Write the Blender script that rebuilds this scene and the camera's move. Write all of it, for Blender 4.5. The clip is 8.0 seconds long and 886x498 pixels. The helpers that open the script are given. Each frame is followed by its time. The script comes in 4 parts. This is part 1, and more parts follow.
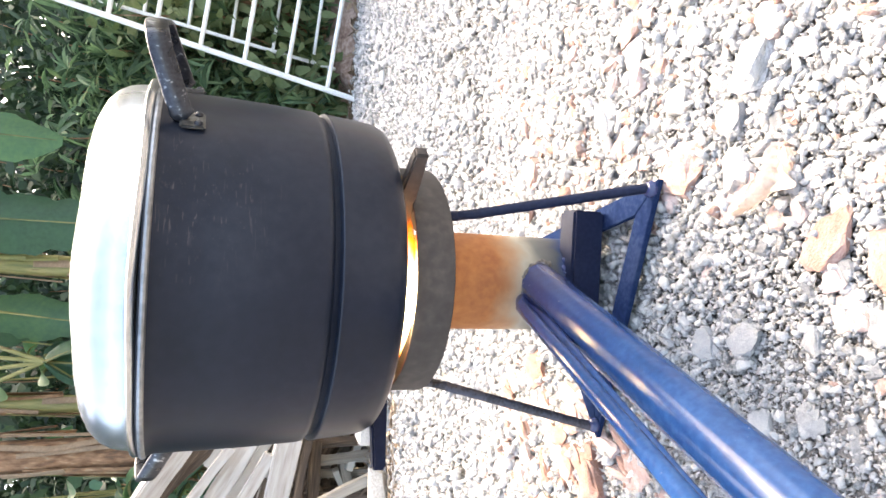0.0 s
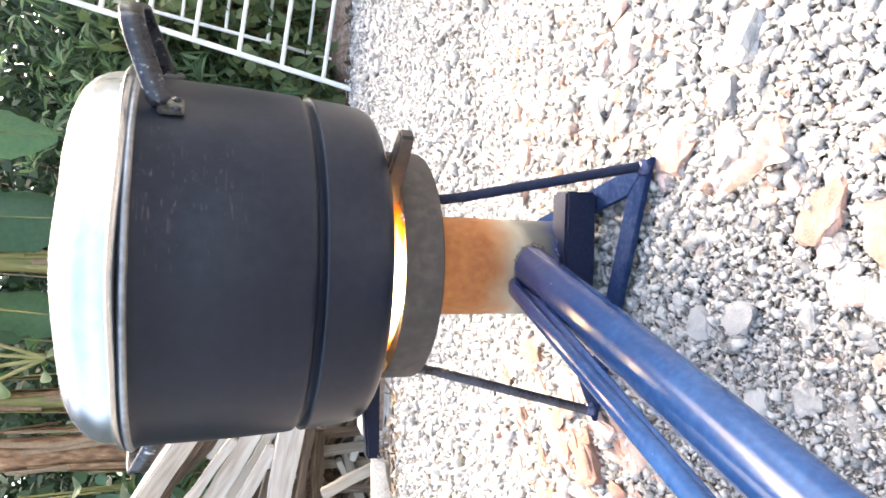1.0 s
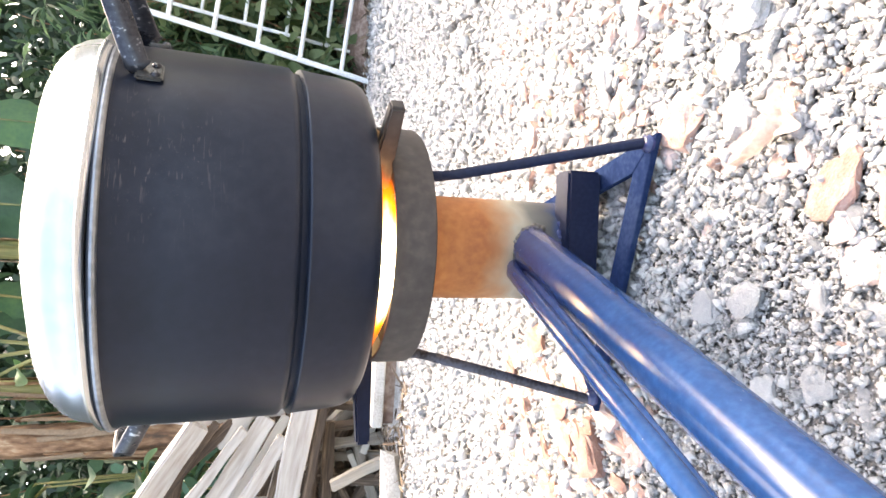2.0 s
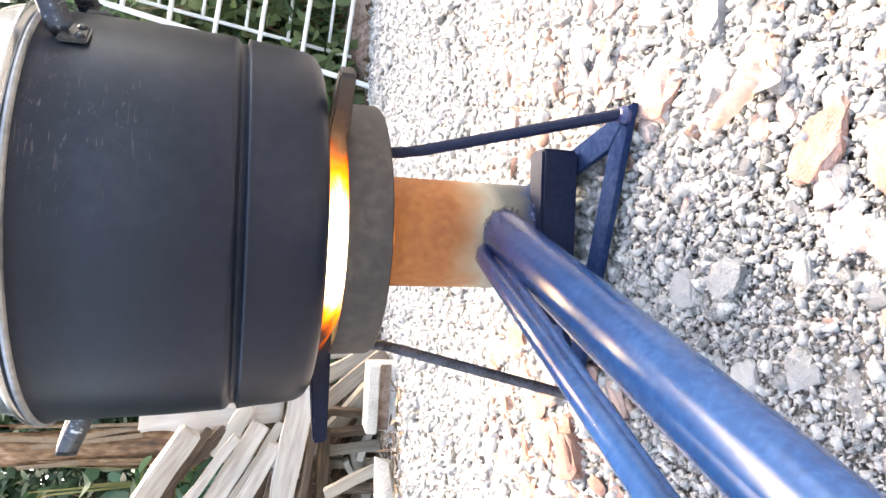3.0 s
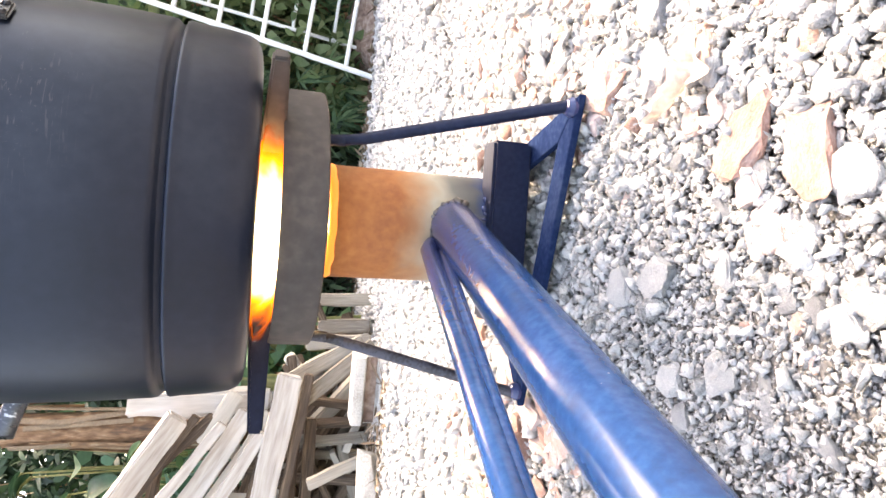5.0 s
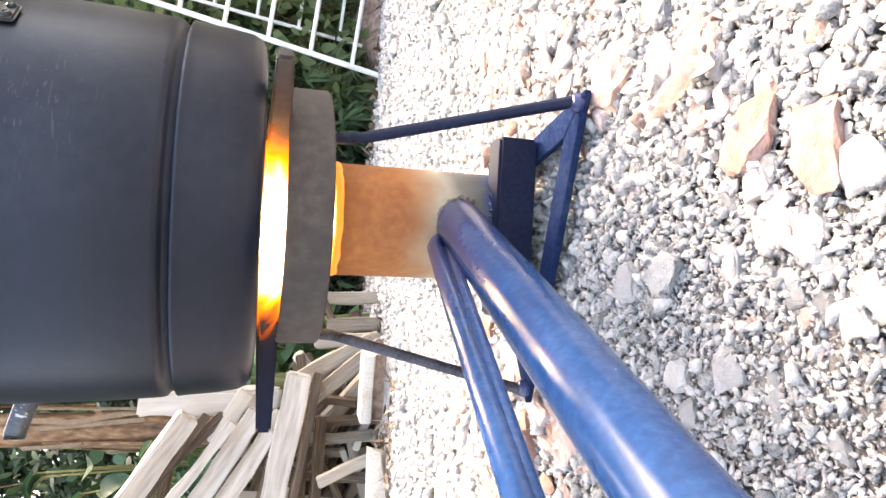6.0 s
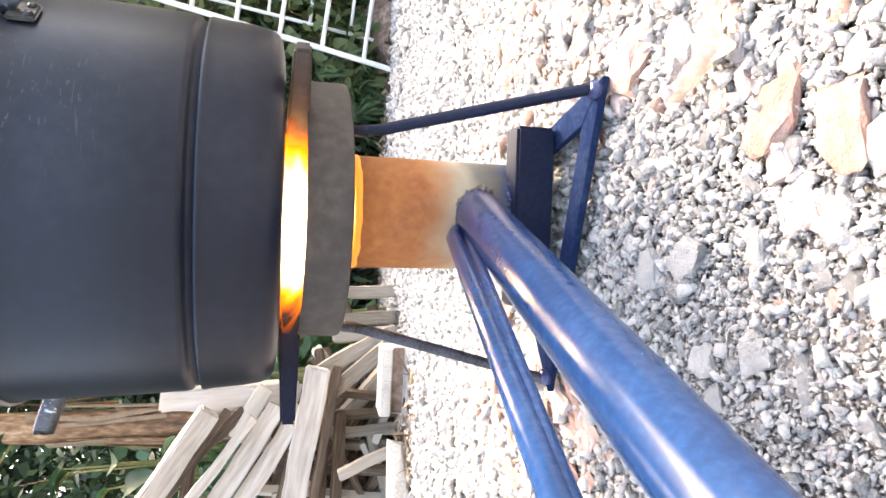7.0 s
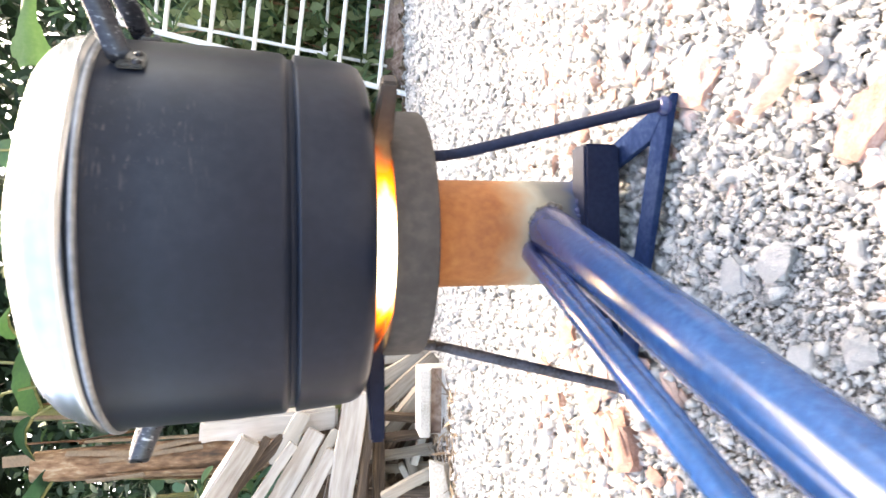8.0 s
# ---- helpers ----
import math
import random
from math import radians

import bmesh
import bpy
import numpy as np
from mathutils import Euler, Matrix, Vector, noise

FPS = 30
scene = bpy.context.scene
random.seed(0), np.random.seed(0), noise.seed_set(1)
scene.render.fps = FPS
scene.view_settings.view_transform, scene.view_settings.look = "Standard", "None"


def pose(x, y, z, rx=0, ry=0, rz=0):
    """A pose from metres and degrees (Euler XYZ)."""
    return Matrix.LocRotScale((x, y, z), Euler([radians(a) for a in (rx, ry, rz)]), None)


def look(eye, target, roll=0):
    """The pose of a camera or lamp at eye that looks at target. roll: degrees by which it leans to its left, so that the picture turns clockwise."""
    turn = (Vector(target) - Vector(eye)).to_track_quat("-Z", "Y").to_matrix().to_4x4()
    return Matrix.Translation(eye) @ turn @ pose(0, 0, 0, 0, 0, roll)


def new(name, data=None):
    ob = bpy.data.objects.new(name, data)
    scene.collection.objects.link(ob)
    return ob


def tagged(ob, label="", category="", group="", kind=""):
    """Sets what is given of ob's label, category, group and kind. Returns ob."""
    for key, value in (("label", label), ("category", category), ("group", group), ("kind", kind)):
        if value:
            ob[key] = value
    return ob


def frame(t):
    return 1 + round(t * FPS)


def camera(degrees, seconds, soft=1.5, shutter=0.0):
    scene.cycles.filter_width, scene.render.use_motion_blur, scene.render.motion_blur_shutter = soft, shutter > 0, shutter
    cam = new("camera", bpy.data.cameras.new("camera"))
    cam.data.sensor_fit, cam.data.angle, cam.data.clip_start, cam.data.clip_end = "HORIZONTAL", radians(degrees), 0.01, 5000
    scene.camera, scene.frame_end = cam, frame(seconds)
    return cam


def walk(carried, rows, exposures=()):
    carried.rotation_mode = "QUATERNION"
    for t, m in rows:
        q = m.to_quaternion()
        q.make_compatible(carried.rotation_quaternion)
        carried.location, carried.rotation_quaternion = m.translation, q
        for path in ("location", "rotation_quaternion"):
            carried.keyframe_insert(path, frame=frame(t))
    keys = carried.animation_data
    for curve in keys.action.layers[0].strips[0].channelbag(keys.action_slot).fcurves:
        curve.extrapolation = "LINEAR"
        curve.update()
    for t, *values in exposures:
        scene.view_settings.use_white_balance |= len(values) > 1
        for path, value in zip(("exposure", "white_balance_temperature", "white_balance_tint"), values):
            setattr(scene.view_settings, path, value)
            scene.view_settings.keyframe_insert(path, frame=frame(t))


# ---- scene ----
cam = camera(66.0, 8.0, soft=1.5, shutter=0.5)
PATH = [
    (0, (0.019, -0.753, 0.449), (0.037, 1.156, -0.148), -86.3),
    (0.5, (0.017, -0.752, 0.45), (0.026, 1.164, -0.122), -87.3),
    (1, (0.014, -0.745, 0.432), (0.001, 1.166, -0.16), -87.8),
    (1.5, (0.003, -0.737, 0.409), (-0.042, 1.17, -0.195), -87.6),
    (1.7, (-0.001, -0.734, 0.404), (-0.043, 1.182, -0.166), -87.2),
    (2.8, (-0.019, -0.692, 0.351), (-0.016, 1.245, -0.147), -87.8),
    (3, (-0.029, -0.689, 0.337), (-0.025, 1.246, -0.167), -87.3),
    (3.5, (-0.033, -0.693, 0.335), (-0.018, 1.249, -0.143), -87.0),
    (4, (-0.033, -0.701, 0.303), (-0.048, 1.253, -0.124), -85.2),
    (4.5, (-0.027, -0.694, 0.281), (-0.01, 1.247, -0.204), -84.7),
    (4.7, (-0.027, -0.69, 0.273), (-0.027, 1.249, -0.217), -85.4),
    (6, (-0.027, -0.689, 0.269), (-0.051, 1.258, -0.186), -86.5),
    (6.5, (-0.027, -0.689, 0.271), (-0.058, 1.262, -0.165), -87.1),
    (7, (-0.03, -0.689, 0.274), (-0.076, 1.267, -0.141), -87.7),
    (7.5, (-0.032, -0.691, 0.285), (-0.044, 1.274, -0.091), -89.0),
    (8, (-0.033, -0.7, 0.343), (-0.02, 1.263, -0.037), -90.0),
]
walk(cam, [(t, look(eye, target, roll)) for t, eye, target, roll in PATH], [(0, 3.16, 7700, 10), (1.5, 3.22, 7850, 11), (3.5, 3.28, 8050, 12), (4.5, 3.40, 8300, 14), (6.5, 3.30, 8300, 14), (8, 3.36, 7950, 11)])

# ---- light ----
world = bpy.data.worlds.new("sky")
scene.world = world
world.use_nodes = True
wn = world.node_tree.nodes
sky = wn.new("ShaderNodeTexSky")
sky.sky_type, sky.sun_disc = "NISHITA", False
SUN_AZ, SUN_EL = radians(27), radians(52)          # azimuth from +y towards +x
sky.sun_elevation, sky.sun_rotation = SUN_EL, SUN_AZ
sky.air_density, sky.dust_density, sky.ozone_density = 1.0, 5.0, 1.0
wn["Background"].inputs["Strength"].default_value = 0.15
world.node_tree.links.new(sky.outputs[0], wn["Background"].inputs["Color"])
sun = new("sun", bpy.data.lights.new("sun", "SUN"))
sun.data.energy, sun.data.angle, sun.data.color = 0.92, radians(24), (1.0, 0.95, 0.88)
sun_dir = Vector((math.sin(SUN_AZ) * math.cos(SUN_EL), math.cos(SUN_AZ) * math.cos(SUN_EL), math.sin(SUN_EL)))
sun.matrix_world = look(sun_dir * 20, (0, 0, 0))

# ---- materials ----


def material(name, stops, scale=20.0, rough=0.6, metal=0.0, bump=0.3, fine=120.0, bump_size=0.002,
             rough_var=0.15, coat=0.0, vary="", amount=0.72, stretch=(1, 1, 1), contrast=0.5):
    """Two scales of noise through a colour ramp, with bump and uneven gloss."""
    m = bpy.data.materials.new(name)
    m.use_nodes = True
    nt = m.node_tree
    n, l = nt.nodes, nt.links
    b = n["Principled BSDF"]
    tc = n.new("ShaderNodeTexCoord")
    mp = n.new("ShaderNodeMapping")
    mp.inputs["Scale"].default_value = stretch
    l.new(tc.outputs["Object"], mp.inputs["Vector"])
    big, small = n.new("ShaderNodeTexNoise"), n.new("ShaderNodeTexNoise")
    for tex, s, d in ((big, scale, 4.0), (small, fine, 6.0)):
        tex.inputs["Scale"].default_value, tex.inputs["Detail"].default_value = s, d
        l.new(mp.outputs[0], tex.inputs["Vector"])
    add = n.new("ShaderNodeMath")
    add.operation = "MULTIPLY_ADD"
    add.inputs[1].default_value = contrast
    l.new(small.outputs["Fac"], add.inputs[0])
    mul = n.new("ShaderNodeMath")
    mul.operation = "MULTIPLY"
    mul.inputs[1].default_value = 1.0 - contrast
    l.new(big.outputs["Fac"], mul.inputs[0])
    l.new(mul.outputs[0], add.inputs[2])
    spread = n.new("ShaderNodeMapRange")
    spread.inputs[1].default_value, spread.inputs[2].default_value = 0.33, 0.67
    l.new(add.outputs[0], spread.inputs[0])
    fac = spread.outputs[0]
    if vary:
        src = n.new("ShaderNodeObjectInfo") if vary == "object" else n.new("ShaderNodeNewGeometry")
        out = src.outputs["Random"] if vary == "object" else src.outputs["Random Per Island"]
        mix = n.new("ShaderNodeMix")
        mix.inputs[0].default_value = amount
        l.new(fac, mix.inputs[2])
        l.new(out, mix.inputs[3])
        fac = mix.outputs[0]
    ramp = n.new("ShaderNodeValToRGB")
    el = ramp.color_ramp.elements
    while len(el) < len(stops):
        el.new(0.5)
    for e, (p, c) in zip(el, stops):
        e.position, e.color = p, (*c, 1)
    l.new(fac, ramp.inputs[0])
    l.new(ramp.outputs[0], b.inputs["Base Color"])
    rr = n.new("ShaderNodeMapRange")
    rr.inputs[3].default_value, rr.inputs[4].default_value = max(0.03, rough - rough_var), min(1, rough + rough_var)
    l.new(big.outputs["Fac"], rr.inputs[0])
    l.new(rr.outputs[0], b.inputs["Roughness"])
    b.inputs["Metallic"].default_value = metal
    b.inputs["Coat Weight"].default_value = coat
    bp = n.new("ShaderNodeBump")
    bp.inputs["Strength"].default_value, bp.inputs["Distance"].default_value = bump, bump_size
    l.new(small.outputs["Fac"], bp.inputs["Height"])
    l.new(bp.outputs[0], b.inputs["Normal"])
    return m


SOOT = material("sooty_aluminium", [(0.1, (0.0083, 0.0125, 0.0220)), (0.5, (0.0122, 0.0170, 0.0300)), (0.9, (0.0195, 0.026, 0.0405))],
                scale=5, fine=90, rough=0.36, metal=0.4, bump=0.03, bump_size=0.0006, contrast=0.25, rough_var=0.06)


def scratch(m):
    """Pale scuffs and specks on the soot below one handle."""
    n, l = m.node_tree.nodes, m.node_tree.links
    b = n["Principled BSDF"]
    b.inputs["Specular IOR Level"].default_value = 0.3
    tc = n.new("ShaderNodeTexCoord")
    parts = []
    for scale, stretch, low in ((300.0, (0.07, 0.13, 1.0), 0.60), (420.0, (1, 1, 1), 0.675), (34.0, (1, 1, 1), 0.47)):
        mp, tex, cutoff = n.new("ShaderNodeMapping"), n.new("ShaderNodeTexNoise"), n.new("ShaderNodeMapRange")
        mp.inputs["Scale"].default_value = stretch
        mp.inputs["Rotation"].default_value = (0.3, 0.2, 0)
        tex.inputs["Scale"].default_value, tex.inputs["Distortion"].default_value = scale, 1.6
        cutoff.inputs[1].default_value, cutoff.inputs[2].default_value = low, low + 0.07
        l.new(tc.outputs["Object"], mp.inputs[0])
        l.new(mp.outputs[0], tex.inputs["Vector"])
        l.new(tex.outputs["Fac"], cutoff.inputs[0])
        parts.append(cutoff.outputs[0])
    far, fade = n.new("ShaderNodeVectorMath"), n.new("ShaderNodeMapRange")
    far.operation = "DISTANCE"
    far.inputs[1].default_value = (0.066, -0.168, 0.196)
    fade.inputs[1].default_value, fade.inputs[2].default_value, fade.inputs[3].default_value, fade.inputs[4].default_value = 0.02, 0.085, 0.22, 0.0
    l.new(tc.outputs["Object"], far.inputs[0])
    l.new(far.outputs["Value"], fade.inputs[0])
    hi, on, mix = n.new("ShaderNodeMath"), n.new("ShaderNodeMath"), n.new("ShaderNodeMix")
    hi.operation, on.operation, mix.data_type = "MAXIMUM", "MULTIPLY", "RGBA"
    film = n.new("ShaderNodeMath")
    film.operation = "MULTIPLY_ADD"
    film.inputs[1].default_value = 0.03
    l.new(parts[2], film.inputs[0])
    l.new(parts[1], film.inputs[2])
    gate = n.new("ShaderNodeMath")
    gate.operation = "MULTIPLY"
    l.new(parts[0], gate.inputs[0])
    l.new(parts[2], gate.inputs[1])
    l.new(gate.outputs[0], hi.inputs[0])
    l.new(film.outputs[0], hi.inputs[1])
    l.new(hi.outputs[0], on.inputs[0])
    l.new(fade.outputs[0], on.inputs[1])
    l.new(on.outputs[0], mix.inputs[0])
    l.new(b.inputs["Base Color"].links[0].from_socket, mix.inputs[6])
    mix.inputs[7].default_value = (0.20, 0.19, 0.19, 1)
    l.new(mix.outputs[2], b.inputs["Base Color"])


scratch(SOOT)
ALU = material("bright_aluminium", [(0.1, (0.46, 0.485, 0.50)), (0.9, (0.56, 0.58, 0.60))], scale=4, fine=60, rough=0.27, metal=0.95,
               bump=0.02, bump_size=0.0004, rough_var=0.05)
RIMMETAL = material("dull_grey_rim", [(0.1, (0.17, 0.18, 0.19)), (0.9, (0.33, 0.34, 0.35))], scale=12, fine=120, rough=0.4, metal=0.85, bump=0.05, bump_size=0.0004)
HANDLE = material("worn_handle_metal", [(0.2, (0.02, 0.022, 0.028)), (0.74, (0.045, 0.048, 0.058)), (0.98, (0.38, 0.39, 0.41))], scale=55, fine=240,
                  rough=0.3, metal=0.6, bump=0.1, bump_size=0.0004, stretch=(1, 1, 1))
RIVET = material("grey_rivet_metal", [(0.1, (0.06, 0.06, 0.06)), (0.9, (0.14, 0.14, 0.14))], scale=60, fine=300, rough=0.45, metal=0.8)
BLUE = material("blue_gloss_paint", [(0.1, (0.006, 0.036, 0.118)), (0.5, (0.009, 0.050, 0.158)), (0.9, (0.018, 0.072, 0.200))], scale=12, fine=160,
                rough=0.24, bump=0.012, bump_size=0.0004, coat=0.1, rough_var=0.04)
BLUE.node_tree.nodes["Principled BSDF"].inputs["Specular IOR Level"].default_value = 0.4


def heat_tint(m):
    """Paint browned and purpled by heat close to the riser, with pale flecks of ash all along."""
    n, l = m.node_tree.nodes, m.node_tree.links
    b = n["Principled BSDF"]
    tc, sep, near = n.new("ShaderNodeTexCoord"), n.new("ShaderNodeSeparateXYZ"), n.new("ShaderNodeMapRange")
    l.new(tc.outputs["Object"], sep.inputs[0])
    near.inputs[1].default_value, near.inputs[2].default_value = -0.27, -0.09
    near.inputs[3].default_value, near.inputs[4].default_value = 0.0, 0.75
    l.new(sep.outputs["Y"], near.inputs[0])
    burnt, fleck = n.new("ShaderNodeMix"), n.new("ShaderNodeMix")
    burnt.data_type = fleck.data_type = "RGBA"
    l.new(near.outputs[0], burnt.inputs[0])
    l.new(b.inputs["Base Color"].links[0].from_socket, burnt.inputs[6])
    burnt.inputs[7].default_value = (0.030, 0.030, 0.085, 1)
    ash, few = n.new("ShaderNodeTexNoise"), n.new("ShaderNodeMapRange")
    ash.inputs["Scale"].default_value, ash.inputs["Detail"].default_value = 310, 1
    few.inputs[1].default_value, few.inputs[2].default_value, few.inputs[4].default_value = 0.79, 0.83, 0.6
    l.new(tc.outputs["Object"], ash.inputs["Vector"])
    l.new(ash.outputs["Fac"], few.inputs[0])
    l.new(few.outputs[0], fleck.inputs[0])
    l.new(burnt.outputs[2], fleck.inputs[6])
    fleck.inputs[7].default_value = (0.45, 0.48, 0.52, 1)
    l.new(fleck.outputs[2], b.inputs["Base Color"])


heat_tint(BLUE)
BASEPAINT = material("dull_blue_paint", [(0.1, (0.008, 0.016, 0.044)), (0.5, (0.011, 0.021, 0.060)), (0.9, (0.022, 0.036, 0.078))], scale=20, fine=160, rough=0.5, bump=0.1, bump_size=0.0005)
BASEPAINT.node_tree.nodes["Principled BSDF"].inputs["Specular IOR Level"].default_value = 0.0
NAVY = material("dark_blue_paint", [(0.1, (0.005, 0.008, 0.022)), (0.5, (0.0065, 0.0105, 0.030)), (0.9, (0.010, 0.016, 0.040))], scale=18, fine=200,
                rough=0.5, bump=0.12, bump_size=0.0006)
NAVY.node_tree.nodes["Principled BSDF"].inputs["Specular IOR Level"].default_value = 0.15
SCALE = material("burnt_steel", [(0.1, (0.040, 0.033, 0.030)), (0.5, (0.052, 0.044, 0.040)), (0.95, (0.080, 0.066, 0.058))], scale=12, fine=90,
                 rough=0.7, metal=0.25, bump=0.15, bump_size=0.0006)
BLACKROD = material("blackened_rod", [(0.3, (0.014, 0.014, 0.02)), (0.7, (0.05, 0.05, 0.07))], scale=40, fine=300, rough=0.5, metal=0.2)
WELD = material("weld_bead", [(0.1, (0.06, 0.048, 0.04)), (0.5, (0.13, 0.11, 0.09)), (0.9, (0.25, 0.22, 0.185))], scale=120, fine=400, rough=0.5, metal=0.3, bump=0.5)


def rust_pipe():
    """Heat-tinted steel: orange rust above, ash grey lower down, blue paint left at the foot."""
    m = material("heat_tinted_pipe", [(0.1, (0.25, 0.078, 0.020)), (0.5, (0.33, 0.115, 0.030)), (0.9, (0.41, 0.16, 0.046))],
                 scale=9, fine=110, rough=0.62, metal=0.15, bump=0.2, bump_size=0.0008, contrast=0.4)
    n, l = m.node_tree.nodes, m.node_tree.links
    b = n["Principled BSDF"]
    tc, sep = n.new("ShaderNodeTexCoord"), n.new("ShaderNodeSeparateXYZ")
    l.new(tc.outputs["Object"], sep.inputs[0])
    wob = n.new("ShaderNodeTexNoise")
    wob.inputs["Scale"].default_value = 30
    l.new(tc.outputs["Object"], wob.inputs["Vector"])
    z = n.new("ShaderNodeMath")
    z.operation = "MULTIPLY_ADD"
    z.inputs[1].default_value = 0.04
    l.new(wob.outputs["Fac"], z.inputs[0])
    l.new(sep.outputs["Z"], z.inputs[2])
    zr = n.new("ShaderNodeMapRange")
    zr.inputs[1].default_value, zr.inputs[2].default_value = 0.02, 0.26
    l.new(z.outputs[0], zr.inputs[0])
    band = n.new("ShaderNodeValToRGB")
    el = band.color_ramp.elements
    for k in range(3):
        el.new(0.5)
    for e, (p, c) in zip(el, [(0.25, (0.012, 0.035, 0.11)), (0.31, (0.075, 0.075, 0.075)), (0.39, (0.13, 0.125, 0.11)), (0.47, (0.32, 0.285, 0.22)), (0.66, (0.36, 0.20, 0.09))]):
        e.position, e.color = p, (*c, 1)
    l.new(zr.outputs[0], band.inputs[0])
    old = b.inputs["Base Color"].links[0].from_socket
    step = n.new("ShaderNodeMapRange")
    step.inputs[1].default_value, step.inputs[2].default_value = 0.48, 0.66
    l.new(zr.outputs[0], step.inputs[0])
    mix = n.new("ShaderNodeMix")
    mix.data_type = "RGBA"
    l.new(step.outputs[0], mix.inputs[0])
    l.new(band.outputs[0], mix.inputs[6])
    l.new(old, mix.inputs[7])
    l.new(mix.outputs[2], b.inputs["Base Color"])
    return m


RUST = rust_pipe()


def flame_material(name, hot, cool, power, ends=False):
    """Burning gas: white-hot in the middle, orange and see-through towards its ragged ends."""
    m = bpy.data.materials.new(name)
    m.use_nodes = True
    n, l = m.node_tree.nodes, m.node_tree.links
    n.remove(n["Principled BSDF"])
    tc, noi, holes = n.new("ShaderNodeTexCoord"), n.new("ShaderNodeTexNoise"), n.new("ShaderNodeTexNoise")
    noi.inputs["Scale"].default_value, noi.inputs["Detail"].default_value = 28, 3
    holes.inputs["Scale"].default_value, holes.inputs["Detail"].default_value = 60, 4
    l.new(tc.outputs["Object"], noi.inputs["Vector"])
    l.new(tc.outputs["Object"], holes.inputs["Vector"])
    sep, off, mag, rim = n.new("ShaderNodeSeparateXYZ"), n.new("ShaderNodeMath"), n.new("ShaderNodeMath"), n.new("ShaderNodeMapRange")
    l.new(tc.outputs["Object"], sep.inputs[0])
    off.operation, mag.operation = "ADD", "ABSOLUTE"
    off.inputs[1].default_value = 0.018
    l.new(sep.outputs["X"], off.inputs[0])
    l.new(off.outputs[0], mag.inputs[0])
    rim.inputs[1].default_value, rim.inputs[2].default_value = (0.012, 0.104) if ends else (-1.0, 1.0)
    l.new(mag.outputs[0], rim.inputs[0])
    add = n.new("ShaderNodeMath")
    add.operation = "MULTIPLY_ADD"
    add.inputs[1].default_value, add.use_clamp = 0.5, True
    shift = n.new("ShaderNodeMath")
    shift.operation = "SUBTRACT"
    shift.inputs[1].default_value = 0.5
    l.new(noi.outputs["Fac"], shift.inputs[0])
    l.new(shift.outputs[0], add.inputs[0])
    l.new(rim.outputs[0], add.inputs[2])
    ramp = n.new("ShaderNodeValToRGB")
    ramp.color_ramp.elements[0].position, ramp.color_ramp.elements[0].color = 0.15, (*hot, 1)
    ramp.color_ramp.elements[1].position, ramp.color_ramp.elements[1].color = 0.5, (*cool, 1)
    l.new(add.outputs[0], ramp.inputs[0])
    fade, cube = n.new("ShaderNodeMapRange"), n.new("ShaderNodeMath")
    fade.inputs[3].default_value, fade.inputs[4].default_value = 1.0, 0.50
    l.new(add.outputs[0], fade.inputs[0])
    cube.operation = "POWER"
    cube.inputs[1].default_value = 8.0
    l.new(fade.outputs[0], cube.inputs[0])
    gain = n.new("ShaderNodeMath")
    gain.operation = "MULTIPLY"
    gain.inputs[1].default_value = power
    l.new(cube.outputs[0], gain.inputs[0])
    em = n.new("ShaderNodeEmission")
    l.new(gain.outputs[0], em.inputs["Strength"])
    l.new(ramp.outputs[0], em.inputs["Color"])
    thin = n.new("ShaderNodeMath")
    thin.operation = "MULTIPLY"
    thick = n.new("ShaderNodeMapRange")
    thick.inputs[1].default_value, thick.inputs[2].default_value = 0.35, 0.65
    l.new(holes.outputs["Fac"], thick.inputs[0])
    late = n.new("ShaderNodeMapRange")
    late.inputs[1].default_value, late.inputs[2].default_value = 0.45, 0.95
    l.new(add.outputs[0], late.inputs[0])
    l.new(thick.outputs[0], thin.inputs[0])
    l.new(late.outputs[0], thin.inputs[1])
    both = n.new("ShaderNodeMath")
    both.operation = "MULTIPLY_ADD"
    both.inputs[1].default_value, both.use_clamp = 0.55, True
    l.new(late.outputs[0], both.inputs[0])
    l.new(thin.outputs[0], both.inputs[2])
    clear, mix = n.new("ShaderNodeBsdfTransparent"), n.new("ShaderNodeMixShader")
    l.new(both.outputs[0], mix.inputs[0])
    l.new(em.outputs[0], mix.inputs[1])
    l.new(clear.outputs[0], mix.inputs[2])
    l.new(mix.outputs[0], n["Material Output"].inputs["Surface"])
    return m


FIRE = flame_material("flame_core", (1.0, 0.80, 0.48), (1.0, 0.17, 0.012), 7.0, True)

GRAVEL = material("crushed_grey_stone", [(0.05, (0.13, 0.130, 0.130)), (0.25, (0.33, 0.325, 0.32)), (0.55, (0.47, 0.46, 0.447)), (0.88, (0.59, 0.572, 0.55)), (0.96, (0.48, 0.35, 0.28))],
                  scale=150, fine=600, rough=0.9, bump=0.9, bump_size=0.003, vary="island")
STONE = material("grey_field_stone", [(0.05, (0.17, 0.175, 0.185)), (0.35, (0.30, 0.305, 0.315)), (0.65, (0.43, 0.43, 0.425)), (0.9, (0.60, 0.58, 0.56))],
                 scale=1.6, fine=14, rough=0.9, bump=0.9, bump_size=0.004, vary="object", amount=0.6)
SHARD = material("broken_red_brick", [(0.05, (0.21, 0.10, 0.07)), (0.3, (0.31, 0.19, 0.155)), (0.6, (0.44, 0.335, 0.305)), (0.95, (0.57, 0.48, 0.455))],
                 scale=1.3, fine=11, rough=0.92, bump=0.6, bump_size=0.004, vary="object", amount=0.62, contrast=0.35)
